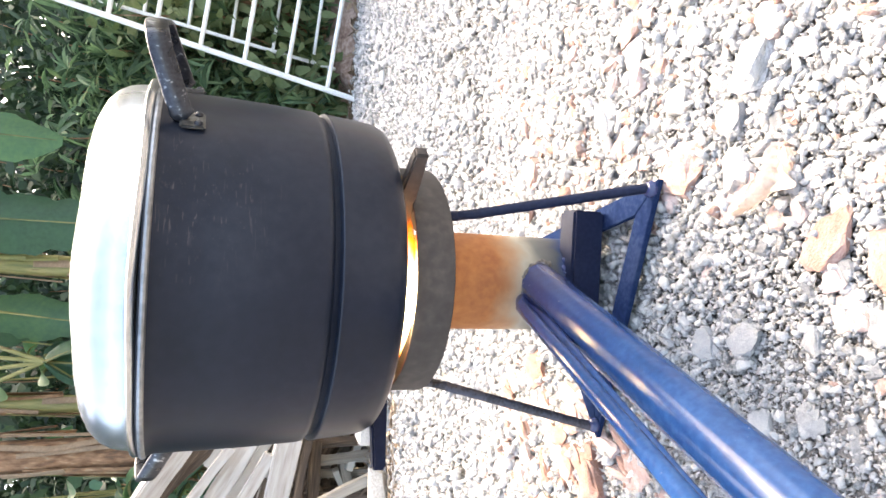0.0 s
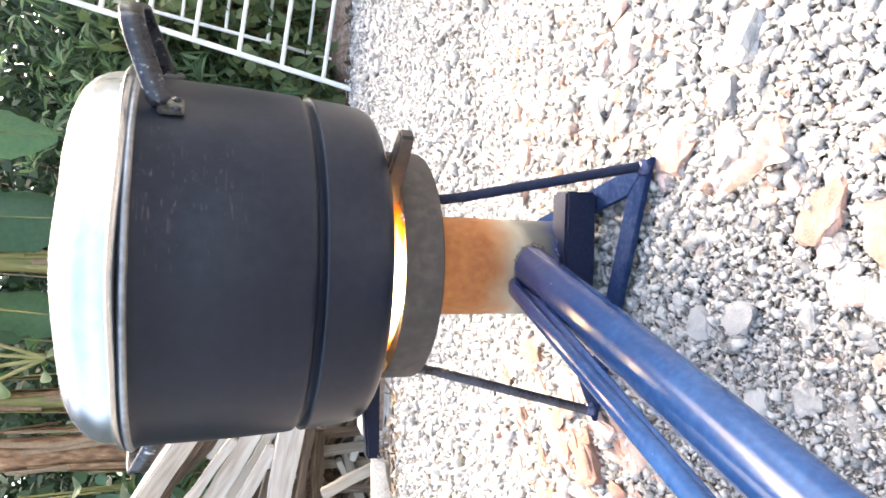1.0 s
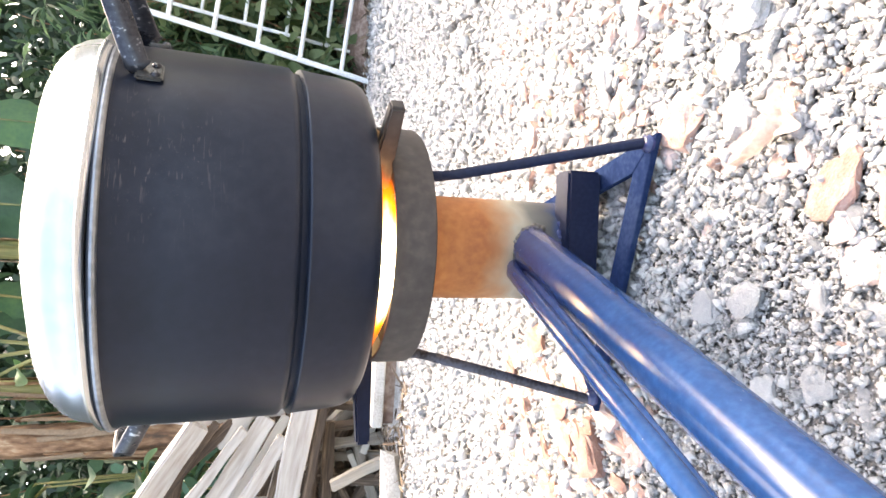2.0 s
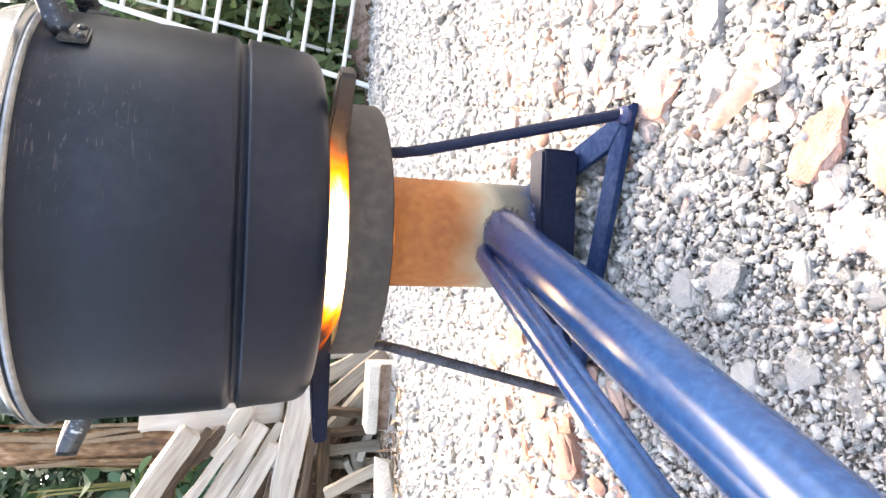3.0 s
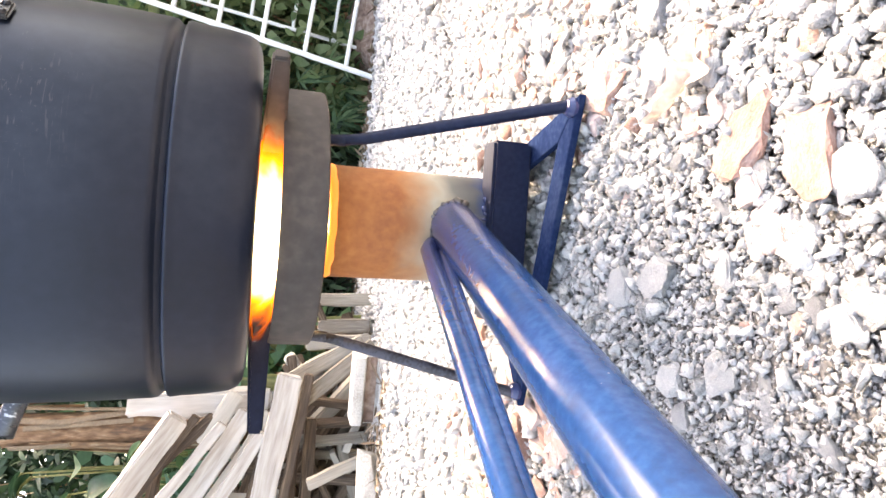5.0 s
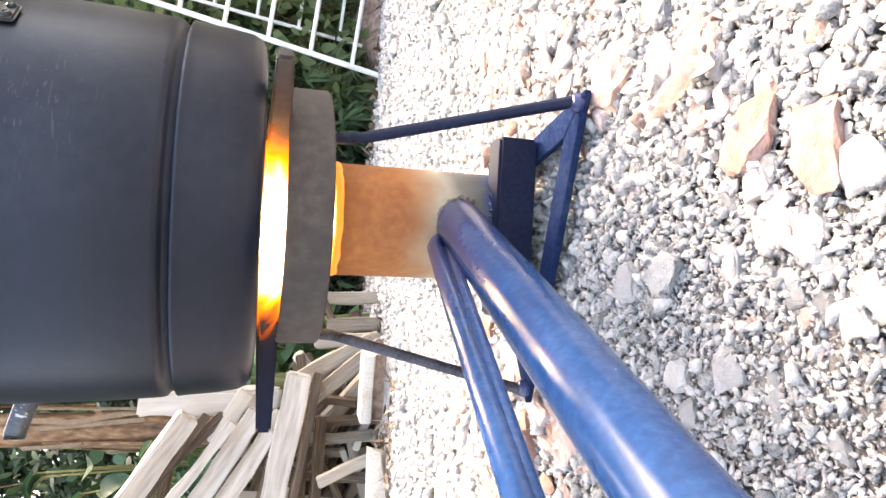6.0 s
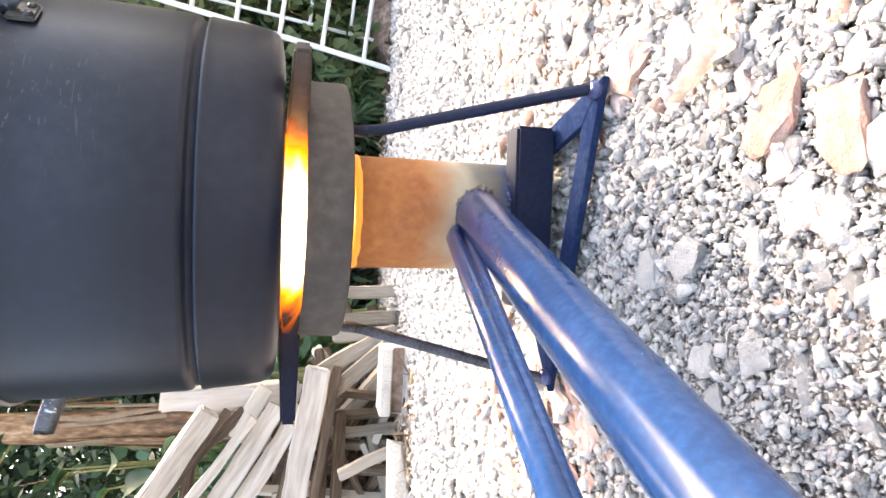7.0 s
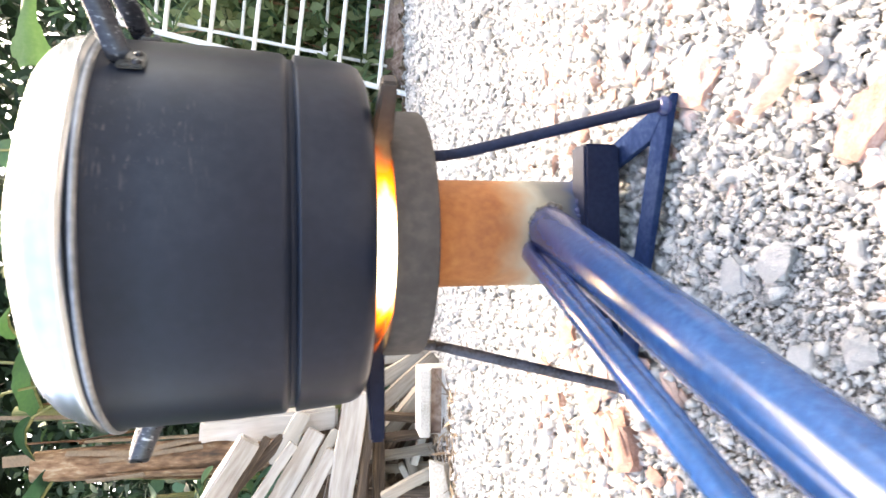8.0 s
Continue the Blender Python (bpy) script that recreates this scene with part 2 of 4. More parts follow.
BRICKGRIT = material("red_brick_crumbs", [(0.05, (0.18, 0.09, 0.068)), (0.4, (0.29, 0.175, 0.14)), (0.9, (0.42, 0.32, 0.28))], scale=120, fine=500, rough=0.92, bump=0.9,
                     bump_size=0.003, vary="island", amount=0.5)
EARTH = material("sandy_grit", [(0.1, (0.07, 0.066, 0.06)), (0.5, (0.16, 0.15, 0.14)), (0.9, (0.28, 0.265, 0.25))], scale=9, fine=260, rough=0.95, bump=1.0,
                 bump_size=0.006, contrast=0.6)
DRYLEAF = material("pale_dry_leaf", [(0.1, (0.56, 0.45, 0.37)), (0.5, (0.68, 0.59, 0.52)), (0.9, (0.76, 0.69, 0.63))], scale=30, fine=200, rough=0.75, bump=0.4)
PALEWOOD = material("bleached_wood", [(0.02, (0.13, 0.10, 0.08)), (0.20, (0.31, 0.27, 0.235)), (0.5, (0.43, 0.395, 0.355)), (0.95, (0.53, 0.495, 0.46))], scale=7, fine=90, rough=0.9,
                    stretch=(0.09, 1, 1), bump=0.5, bump_size=0.003, contrast=0.35)
WOOD = material("weathered_pale_wood", [(0.1, (0.17, 0.14, 0.11)), (0.4, (0.34, 0.30, 0.25)), (0.85, (0.52, 0.48, 0.42))], scale=25, fine=220, rough=0.88,
                stretch=(0.05, 1, 1), bump=0.8, bump_size=0.004, contrast=0.5, vary="object")
BROWNWOOD = material("brown_wood", [(0.1, (0.035, 0.022, 0.015)), (0.5, (0.085, 0.056, 0.037)), (0.9, (0.18, 0.13, 0.09))], scale=22, fine=200, rough=0.88,
                     stretch=(0.05, 1, 1), bump=0.5, bump_size=0.003, contrast=0.55)
CONCRETE = material("pale_cement_block", [(0.3, (0.36, 0.33, 0.29)), (0.7, (0.52, 0.49, 0.45))], scale=14, fine=180, rough=0.9, bump=0.5, bump_size=0.002)
BARK = material("dry_banana_stem", [(0.05, (0.055, 0.035, 0.022)), (0.35, (0.15, 0.08, 0.042)), (0.65, (0.27, 0.16, 0.09)), (0.95, (0.42, 0.33, 0.22))], scale=9, fine=60,
                stretch=(1, 1, 0.32), rough=0.85, bump=0.7, bump_size=0.006)
STALK = material("yellow_green_stalk", [(0.1, (0.06, 0.09, 0.03)), (0.45, (0.16, 0.165, 0.055)), (0.8, (0.26, 0.24, 0.10)), (0.97, (0.11, 0.07, 0.035))], scale=10, fine=60, stretch=(1, 1, 0.15), rough=0.6)
WHITEPAINT = material("white_enamel_tube", [(0.2, (0.62, 0.62, 0.60)), (0.5, (0.78, 0.78, 0.77)), (0.8, (0.84, 0.84, 0.83))], scale=8, fine=120, rough=0.4, bump=0.1)


def leaf_material(name, stops, vary="island", rough=0.5, thin=0.2):
    m = material(name, stops, scale=12, fine=60, rough=rough, bump=0.2, bump_size=0.002, vary=vary)
    n, l = m.node_tree.nodes, m.node_tree.links
    b = n["Principled BSDF"]
    tr, mix = n.new("ShaderNodeBsdfTranslucent"), n.new("ShaderNodeMixShader")
    l.new(b.inputs["Base Color"].links[0].from_socket, tr.inputs["Color"])
    mix.inputs[0].default_value = thin
    l.new(b.outputs[0], mix.inputs[1])
    l.new(tr.outputs[0], mix.inputs[2])
    l.new(mix.outputs[0], n["Material Output"].inputs["Surface"])
    return m


DARKLEAF = leaf_material("dark_shrub_leaf", [(0.1, (0.008, 0.020, 0.010)), (0.5, (0.020, 0.047, 0.022)), (0.8, (0.034, 0.072, 0.030)), (0.97, (0.06, 0.10, 0.04))], rough=0.68)
BAMBOO = leaf_material("narrow_leaf", [(0.1, (0.03, 0.065, 0.035)), (0.5, (0.08, 0.155, 0.075)), (0.85, (0.17, 0.27, 0.13)), (0.97, (0.24, 0.22, 0.13))], rough=0.65, thin=0.5)
BROADLEAF = leaf_material("broad_green_leaf", [(0.1, (0.030, 0.085, 0.050)), (0.5, (0.055, 0.140, 0.080)), (0.9, (0.115, 0.230, 0.095))], vary="object", rough=0.42)
YOUNGLEAF = leaf_material("pale_young_leaf", [(0.1, (0.10, 0.20, 0.07)), (0.5, (0.16, 0.28, 0.11)), (0.9, (0.26, 0.36, 0.20))], vary="object", rough=0.5)
SOIL = material("reddish_brown_soil", [(0.1, (0.10, 0.06, 0.045)), (0.5, (0.20, 0.13, 0.10)), (0.9, (0.33, 0.25, 0.21))], scale=7, fine=45, rough=0.95, bump=0.8, bump_size=0.01)
LITTER = material("brown_litter", [(0.2, (0.10, 0.065, 0.04)), (0.6, (0.25, 0.18, 0.12)), (0.9, (0.42, 0.34, 0.26))], scale=20, fine=100, rough=0.9, vary="island")

# ---- building helpers ----


def part(name, bm, mat, parent=None, label="", smooth=30.0):
    """Link a bmesh as one mesh object under a thing or part."""
    me = bpy.data.meshes.new(name)
    bmesh.ops.recalc_face_normals(bm, faces=bm.faces)
    bm.to_mesh(me)
    bm.free()
    me.materials.append(mat)
    if smooth:
        for p in me.polygons:
            p.use_smooth = True
        me.set_sharp_from_angle(angle=radians(smooth))
    ob = new(name, me)
    ob.parent = parent
    if label:
        tagged(ob, label)
    return ob


def thing(name, m, label, category, group="", kind=""):
    ob = new(name)
    ob.empty_display_size = 0.05
    ob.matrix_world = m
    return tagged(ob, label, category, group, kind)


def lathe(profile, seg=96, cap=False):
    """A turned solid from (radius, height) pairs; closed when the profile closes."""
    bm = bmesh.new()
    rings = []
    for r, z in profile:
        if r < 1e-6:
            rings.append([bm.verts.new((0, 0, z))])
        else:
            rings.append([bm.verts.new((r * math.cos(2 * math.pi * k / seg), r * math.sin(2 * math.pi * k / seg), z)) for k in range(seg)])
    for a, b in zip(rings, rings[1:]):
        for k in range(seg):
            q = (k + 1) % seg
            vs = [a[k % len(a)], a[q % len(a)], b[q % len(b)], b[k % len(b)]]
            vs = list(dict.fromkeys(vs))
            if len(vs) > 2:
                bm.faces.new(vs)
    return bm


def sweep(points, radius, seg=16, hollow=0.0, flat=None):
    """A round bar (or flat strap: flat=(width, thickness, side vector)) along points; hollow gives an open tube with a wall."""
    bm = bmesh.new()
    pts = [Vector(p) for p in points]
    loops = []
    up = Vector((0.13, 0.21, 0.97))
    radii = radius if isinstance(radius, (list, tuple)) else [radius] * len(pts)
    for i, p in enumerate(pts):
        d = (pts[min(i + 1, len(pts) - 1)] - pts[max(i - 1, 0)]).normalized()
        if flat:
            w, t, side = flat
            s = (Vector(side) - d * d.dot(Vector(side))).normalized()
            o = d.cross(s)
            c = min(w, t) * 0.3
            shape = [(w / 2 - c, t / 2), (w / 2, t / 2 - c), (w / 2, -t / 2 + c), (w / 2 - c, -t / 2), (-w / 2 + c, -t / 2), (-w / 2, -t / 2 + c), (-w / 2, t / 2 - c), (-w / 2 + c, t / 2)]
            loops.append([bm.verts.new(p + s * a + o * b) for a, b in shape])
        else:
            s = d.cross(up).normalized()
            o = d.cross(s)
            loops.append([bm.verts.new(p + (s * math.cos(2 * math.pi * k / seg) + o * math.sin(2 * math.pi * k / seg)) * radii[i]) for k in range(seg)])
    n = len(loops[0])
    for a, b in zip(loops, loops[1:]):
        for k in range(n):
            bm.faces.new((a[k], a[(k + 1) % n], b[(k + 1) % n], b[k]))
    if hollow:
        inner = []
        for i in (0, -1):
            c = pts[i]
            inner.append([bm.verts.new(c + (v.co - c) * (1 - hollow / radii[i])) for v in loops[i]])
        for k in range(n):
            q = (k + 1) % n
            bm.faces.new((loops[0][q], loops[0][k], inner[0][k], inner[0][q]))
            bm.faces.new((loops[-1][k], loops[-1][q], inner[1][q], inner[1][k]))
            bm.faces.new((inner[0][k], inner[1][k], inner[1][q], inner[0][q]))
    else:
        bm.faces.new(loops[0][::-1])
        bm.faces.new(loops[-1])
    return bm


def block(size, bevel=0.002, jag=0.0, cuts=0, seed=0):
    """A bevelled, slightly uneven block centred on its origin, long side along x."""
    bm = bmesh.new()
    bmesh.ops.create_cube(bm, size=1.0)
    bmesh.ops.scale(bm, vec=size, verts=bm.verts)
    if cuts:
        long = [e for e in bm.edges if abs((e.verts[0].co - e.verts[1].co).x) > size[0] * 0.9]
        bmesh.ops.subdivide_edges(bm, edges=long, cuts=cuts, use_grid_fill=True)
    bmesh.ops.bevel(bm, geom=[e for e in bm.edges if e.calc_face_angle(0) > 0.8], offset=bevel, segments=2, affect="EDGES")
    rng = random.Random(seed)
    off = Vector((rng.uniform(0, 50), rng.uniform(0, 50), 0))
    if jag:
        for v in bm.verts:
            v.co += noise.noise_vector(v.co * 9 + off) * jag
    return bm


def terrain(x, y):
    """Height of the gravel: level round the stove, falling gently away behind it."""
    s = max(0.0, y - 0.05)
    return -0.075 * s * s / (s + 0.12) if s else 0.0


# ---- the ground ----
def ground_sheet():
    xs = np.unique(np.concatenate([np.linspace(-1.6, 1.6, 129), np.linspace(-60, 60, 41)]))
    ys = np.unique(np.concatenate([np.linspace(-1.2, 4.4, 225), np.linspace(-60, 80, 41)]))
    bm = bmesh.new()
    grid = []
    for y in ys:
        row = []
        for x in xs:
            near = 1.0 if abs(x) < 1.6 and -1.2 < y < 4.4 else 0.0
            z = terrain(x, min(y, 5.0)) - 0.006 + near * 0.005 * noise.noise(Vector((x * 6, y * 6, 0)))
            row.append(bm.verts.new((x, y, z)))
        grid.append(row)
    for a, b in zip(grid, grid[1:]):
        for k in range(len(a) - 1):
            bm.faces.new((a[k], a[k + 1], b[k + 1], b[k]))
    return tagged(part("ground", bm, EARTH, smooth=60), "gravel yard of sandy grit, sloping gently away", "ground", kind="structure")


ground = ground_sheet()


def rock_shape(seed, sub=1, flat=0.7):
    """Unit-size angular broken stone: verts and faces of the hull of a few random points."""
    rng = random.Random(seed)
    bm = bmesh.new()
    sc = (rng.uniform(0.9, 1.35), rng.uniform(0.65, 1.0), rng.uniform(0.45, flat + 0.1))
    for k in range((8, 11, 22)[sub]):
        d = Vector((rng.uniform(-1, 1), rng.uniform(-1, 1), rng.uniform(-1, 1)))
        d /= max(abs(c) for c in d) ** 0.75 * d.length ** 0.25
        d *= rng.uniform(0.75, 1.0)
        bm.verts.new((d.x * sc[0], d.y * sc[1], d.z * sc[2]))
    hull = bmesh.ops.convex_hull(bm, input=bm.verts[:])
    bmesh.ops.delete(bm, geom=[v for v in bm.verts if not v.link_faces], context="VERTS")
    bmesh.ops.recalc_face_normals(bm, faces=bm.faces)
    bmesh.ops.triangulate(bm, faces=bm.faces[:])
    bm.verts.index_update()
    vs = np.array([v.co[:] for v in bm.verts])
    fs = np.array([[v.index for v in f.verts] for f in bm.faces])
    bm.free()
    return vs, fs


def joined(name, verts, tris, mat, smooth=False):
    """One mesh from arrays."""
    me = bpy.data.meshes.new(name)
    me.vertices.add(len(verts))
    me.vertices.foreach_set("co", verts.astype(np.float32).ravel())
    me.loops.add(tris.size)
    me.loops.foreach_set("vertex_index", tris.astype(np.int32).ravel())
    me.polygons.add(len(tris))
    me.polygons.foreach_set("loop_start", np.arange(0, tris.size, 3, dtype=np.int32))
    me.update(calc_edges=True)
    if smooth:
        me.polygons.foreach_set("use_smooth", np.ones(len(tris), dtype=bool))
    me.materials.append(mat)
    return new(name, me)


def rotations(rng, n, tilt=1.1):
    a = rng.uniform(0, 2 * np.pi, n)
    u, v = rng.normal(0, tilt, n), rng.normal(0, tilt, n)
    ca, sa, cu, su, cv, sv = np.cos(a), np.sin(a), np.cos(u), np.sin(u), np.cos(v), np.sin(v)
    z, o = np.zeros(n), np.ones(n)
    rz = np.stack([ca, -sa, z, sa, ca, z, z, z, o], -1).reshape(n, 3, 3)
    rx = np.stack([o, z, z, z, cu, -su, z, su, cu], -1).reshape(n, 3, 3)
    ry = np.stack([cv, z, sv, z, o, z, -sv, z, cv], -1).reshape(n, 3, 3)
    return rz @ rx @ ry


def scatter(name, seed, n, place, size, mat, label, sub=0):
    rng = np.random.default_rng(seed)
    xy = place(rng, n)
    n = len(xy)
    s = size(rng, xy)
    rot = rotations(rng, n)
    shapes = [rock_shape(seed * 31 + k, sub) for k in range(10)]
    which = rng.integers(0, 10, n)
    allv, allf, base = [], [], 0
    zg = np.array([terrain(x, y) for x, y in xy]) - 0.004
    for k, (vs, fs) in enumerate(shapes):
        idx = np.where(which == k)[0]
        if not len(idx):
            continue
        v = np.einsum("nij,vj->nvi", rot[idx], vs) * s[idx][:, None, None]
        v[:, :, 0] += xy[idx, 0][:, None]
        v[:, :, 1] += xy[idx, 1][:, None]
        v[:, :, 2] += (zg[idx] + s[idx] * rng.uniform(0.1, 0.95, len(idx)))[:, None]
        f = fs[None] + (np.arange(len(idx)) * len(vs))[:, None, None] + base
        allv.append(v.reshape(-1, 3))
        allf.append(f.reshape(-1, 3))
        base += len(idx) * len(vs)
    ob = joined(name, np.concatenate(allv), np.concatenate(allf), mat)
    ob.parent = ground
    return tagged(ob, label, kind="stuff")


def near_place(rng, n):
    p = np.stack([rng.uniform(-0.47, 0.47, n), rng.uniform(-0.62, 0.5, n)], -1)
    return p


def mid_place(rng, n):
    y = 0.45 + 1.7 * rng.uniform(0, 1, n)
    return np.stack([rng.uniform(-1, 1, n) * (0.5 + 0.35 * y), y], -1)


def far_place(rng, n):
    y = 2.1 + 1.7 * rng.uniform(0, 1, n)
    return np.stack([rng.uniform(-1, 1, n) * (0.6 + 0.35 * y), y], -1)


def near_size(rng, xy):
    d = np.exp(-((xy[:, 0] + 0.12) ** 2 + (xy[:, 1] + 0.33) ** 2) / 0.04)
    return (rng.gamma(2.2, 0.0011, len(xy)) + 0.0013) * (1.12 - 0.42 * d)


scatter("gravel", 3, 84000, near_place, near_size, GRAVEL, "loose crushed grey gravel round the stove")
scatter("grit", 4, 42000, lambda r, n: np.stack([r.uniform(-0.4, 0.4, n), r.uniform(-0.6, 0.25, n)], -1), lambda r, p: r.gamma(2.0, 0.0006, len(p)) + 0.0010, GRAVEL, "fine grey grit between the stones")
scatter("gravel", 5, 30000, mid_place, lambda r, p: r.gamma(3.0, 0.0016, len(p)) + 0.002, GRAVEL, "loose crushed grey gravel behind the stove")
scatter("gravel", 7, 16000, far_place, lambda r, p: r.gamma(3.0, 0.0026, len(p)) + 0.003, GRAVEL, "pale gravel at the yard's far edge")
scatter("gravel", 9, 1700, lambda r, n: (lambda p: p[(p[:, 0] > 0.0) | (p[:, 1] > -0.2)])(near_place(r, n)), lambda r, p: r.gamma(2.0, 0.0013, len(p)) + 0.0035, GRAVEL, "coarser pebbles among the gravel", sub=1)
scatter("brick_grit", 11, 800, lambda r, n: (lambda p: p[(p[:, 0] > 0.06) | (p[:, 0] < -0.13) & (p[:, 1] > -0.15)])(near_place(r, n)), lambda r, p: r.gamma(3.0, 0.0012, len(p)) + 0.0025, BRICKGRIT, "small red brick crumbs in the gravel", sub=1)

STONES = []
for k in range(10):
    vs, fs = rock_shape(500 + k, 2, 0.75)
    me = bpy.data.meshes.new("stone")
    me.from_pydata([tuple(v) for v in vs], [], [tuple(map(int, f)) for f in fs])
    STONES.append(me)


BIGSTONES = []
for k in range(10):
    bm = bmesh.new()
    vs, fs = rock_shape(800 + k, 2, 0.75)
    pts = [bm.verts.new(v) for v in vs]
    for f in fs:
        bm.faces.new([pts[i] for i in f])
    bmesh.ops.subdivide_edges(bm, edges=bm.edges[:], cuts=1, use_grid_fill=True)
    bmesh.ops.triangulate(bm, faces=bm.faces[:])
    for v in bm.verts:
        v.co += noise.noise_vector(v.co * 1.7 + Vector((k * 7.3, 0, 0))) * 0.20 + noise.noise_vector(v.co * 5 + Vector((0, k * 3.1, 0))) * 0.05
    me = bpy.data.meshes.new("stone")
    bm.to_mesh(me)
    bm.free()
    BIGSTONES.append(me)


def stone(name, k, x, y, size, mat, turn=0.0, squash=1.0, lift=0.35, long=1.0):
    key = (BIGSTONES if size > 0.0095 else STONES)[k % 10]
    me = key if key.materials and key.materials[0] == mat else None
    if me is None:
        me = STONE_SETS.setdefault((k % 10, mat.name, size > 0.0095), key.copy())
        if not me.materials:
            me.materials.append(mat)
    ob = new(name, me)
    ob.parent = ground
    ob.matrix_basis = pose(x, y, terrain(x, y) - 0.004 + size * lift * squash, 0, 0, turn) @ Matrix.Diagonal((size * long, size, size * squash, 1))
    return ob


STONE_SETS = {}
# broken brick near the feed pipe: place, half width, turn, length, shape
for x, y, s, turn, long, k in [(0.116, -0.283, 0.006, 20, 2.6, 0), (0.095, -0.369, 0.005, 141, 2.2, 1), (0.050, -0.333, 0.012, 149, 1.7, 2), (0.036, -0.387, 0.012, 8, 1.9, 3), (0.018, -0.340, 0.008, 47, 1.0, 4), (-0.005, -0.354, 0.009, 15, 1.2, 5),
                               (0.095, -0.240, 0.011, 135, 0.6, 6), (0.081, -0.216, 0.011, 42, 1.1, 7)]:
    stone("brick_fragment", k, x, y, s * 1.85, SHARD, turn, 0.55, 0.50, max(0.8, long * 0.8))
for x, y, s, turn, long, k in [(0.068, -0.276, 0.008, 99, 0.8, 8), (0.073, -0.299, 0.007, 51, 1.2, 9), (0.118, -0.148, 0.019, 17, 1.0, 0), (0.090, -0.126, 0.009, 171, 1.0, 1), (0.022, -0.192, 0.005, 150, 1.9, 2), (-0.073, -0.392, 0.004, 69, 0.7, 3),
                               (-0.065, -0.343, 0.004, 68, 0.9, 4), (-0.055, -0.383, 0.004, 37, 1.1, 5), (-0.135, -0.385, 0.003, 31, 0.8, 6)]:
    stone("brick_fragment", k, x, y, s * 1.85, SHARD, turn, 0.55, 0.50, max(0.8, long * 0.8))
# broken brick farther out: place, half width, turn, length, shape
for x, y, s, turn, long, k in [(0.245, -0.256, 0.019, 10, 0.9, 7), (0.305, -0.031, 0.019, 24, 1.0, 8), (0.239, -0.050, 0.019, 21, 1.1, 9), (0.160, -0.024, 0.016, 0, 1.0, 0), (0.281, 0.232, 0.009, 8, 3.5, 1), (0.155, 0.244, 0.021, 16, 1.1, 2),
                               (0.092, -0.238, 0.008, 68, 1.1, 3), (0.124, -0.133, 0.011, 13, 1.5, 4), (0.098, -0.369, 0.007, 11, 1.5, 5), (0.160, -0.283, 0.008, 19, 1.4, 6), (0.132, 0.058, 0.015, 154, 0.8, 7)]:
    stone("brick_fragment", k, x, y, s * 1.35, SHARD, turn, 0.55, 0.50, max(0.8, long * 0.8))
for x, y, s, turn, long, k in [(0.233, -0.161, 0.009, 23, 0.7, 8), (-0.007, -0.362, 0.007, 27, 1.1, 9), (-0.145, 0.181, 0.022, 76, 1.5, 0), (-0.171, 0.058, 0.015, 37, 1.5, 1), (-0.223, 0.005, 0.016, 49, 0.9, 2), (-0.213, 0.083, 0.019, 48, 0.9, 3),
                               (-0.250, -0.009, 0.024, 49, 1.0, 4), (-0.211, -0.087, 0.017, 175, 1.3, 5), (-0.276, 0.131, 0.016, 30, 1.4, 6), (0.115, -0.014, 0.008, 81, 1.7, 7), (0.294, -0.110, 0.009, 31, 1.1, 8)]:
    stone("brick_fragment", k, x, y, s * 1.35, SHARD, turn, 0.55, 0.50, max(0.8, long * 0.8))
# larger stones near the feed pipe: place, half width, turn, length, shape
for x, y, s, turn, long, k in [(0.008, -0.311, 0.006, 66, 1.7, 9), (-0.009, -0.384, 0.009, 110, 0.8, 0), (0.114, -0.227, 0.018, 116, 0.7, 1), (0.077, -0.341, 0.007, 95, 1.1, 2), (0.070, -0.390, 0.008, 100, 0.9, 3), (-0.053, -0.417, 0.008, 54, 1.0, 4),
                               (-0.048, -0.394, 0.005, 0, 1.7, 5), (-0.025, -0.381, 0.006, 76, 1.1, 6), (-0.038, -0.368, 0.009, 74, 0.7, 7), (0.022, -0.416, 0.012, 123, 0.6, 8)]:
    stone("stone", k, x, y, s * 1.6, STONE, turn, 0.55, 0.50, max(0.8, long * 0.8))
for x, y, s, turn, long, k in [(-0.099, -0.329, 0.008, 129, 1.3, 9), (-0.104, -0.364, 0.004, 15, 3.5, 0), (-0.131, -0.288, 0.008, 34, 1.2, 1), (-0.108, -0.272, 0.010, 155, 0.8, 2), (-0.041, -0.249, 0.015, 61, 0.6, 3), (-0.031, -0.321, 0.007, 19, 1.5, 4),
                               (0.103, -0.315, 0.008, 99, 1.4, 5), (0.097, -0.381, 0.005, 56, 1.2, 6), (-0.042, -0.429, 0.009, 37, 0.7, 7), (0.027, -0.347, 0.007, 22, 1.3, 8)]:
    stone("stone", k, x, y, s * 1.6, STONE, turn, 0.55, 0.50, max(0.8, long * 0.8))
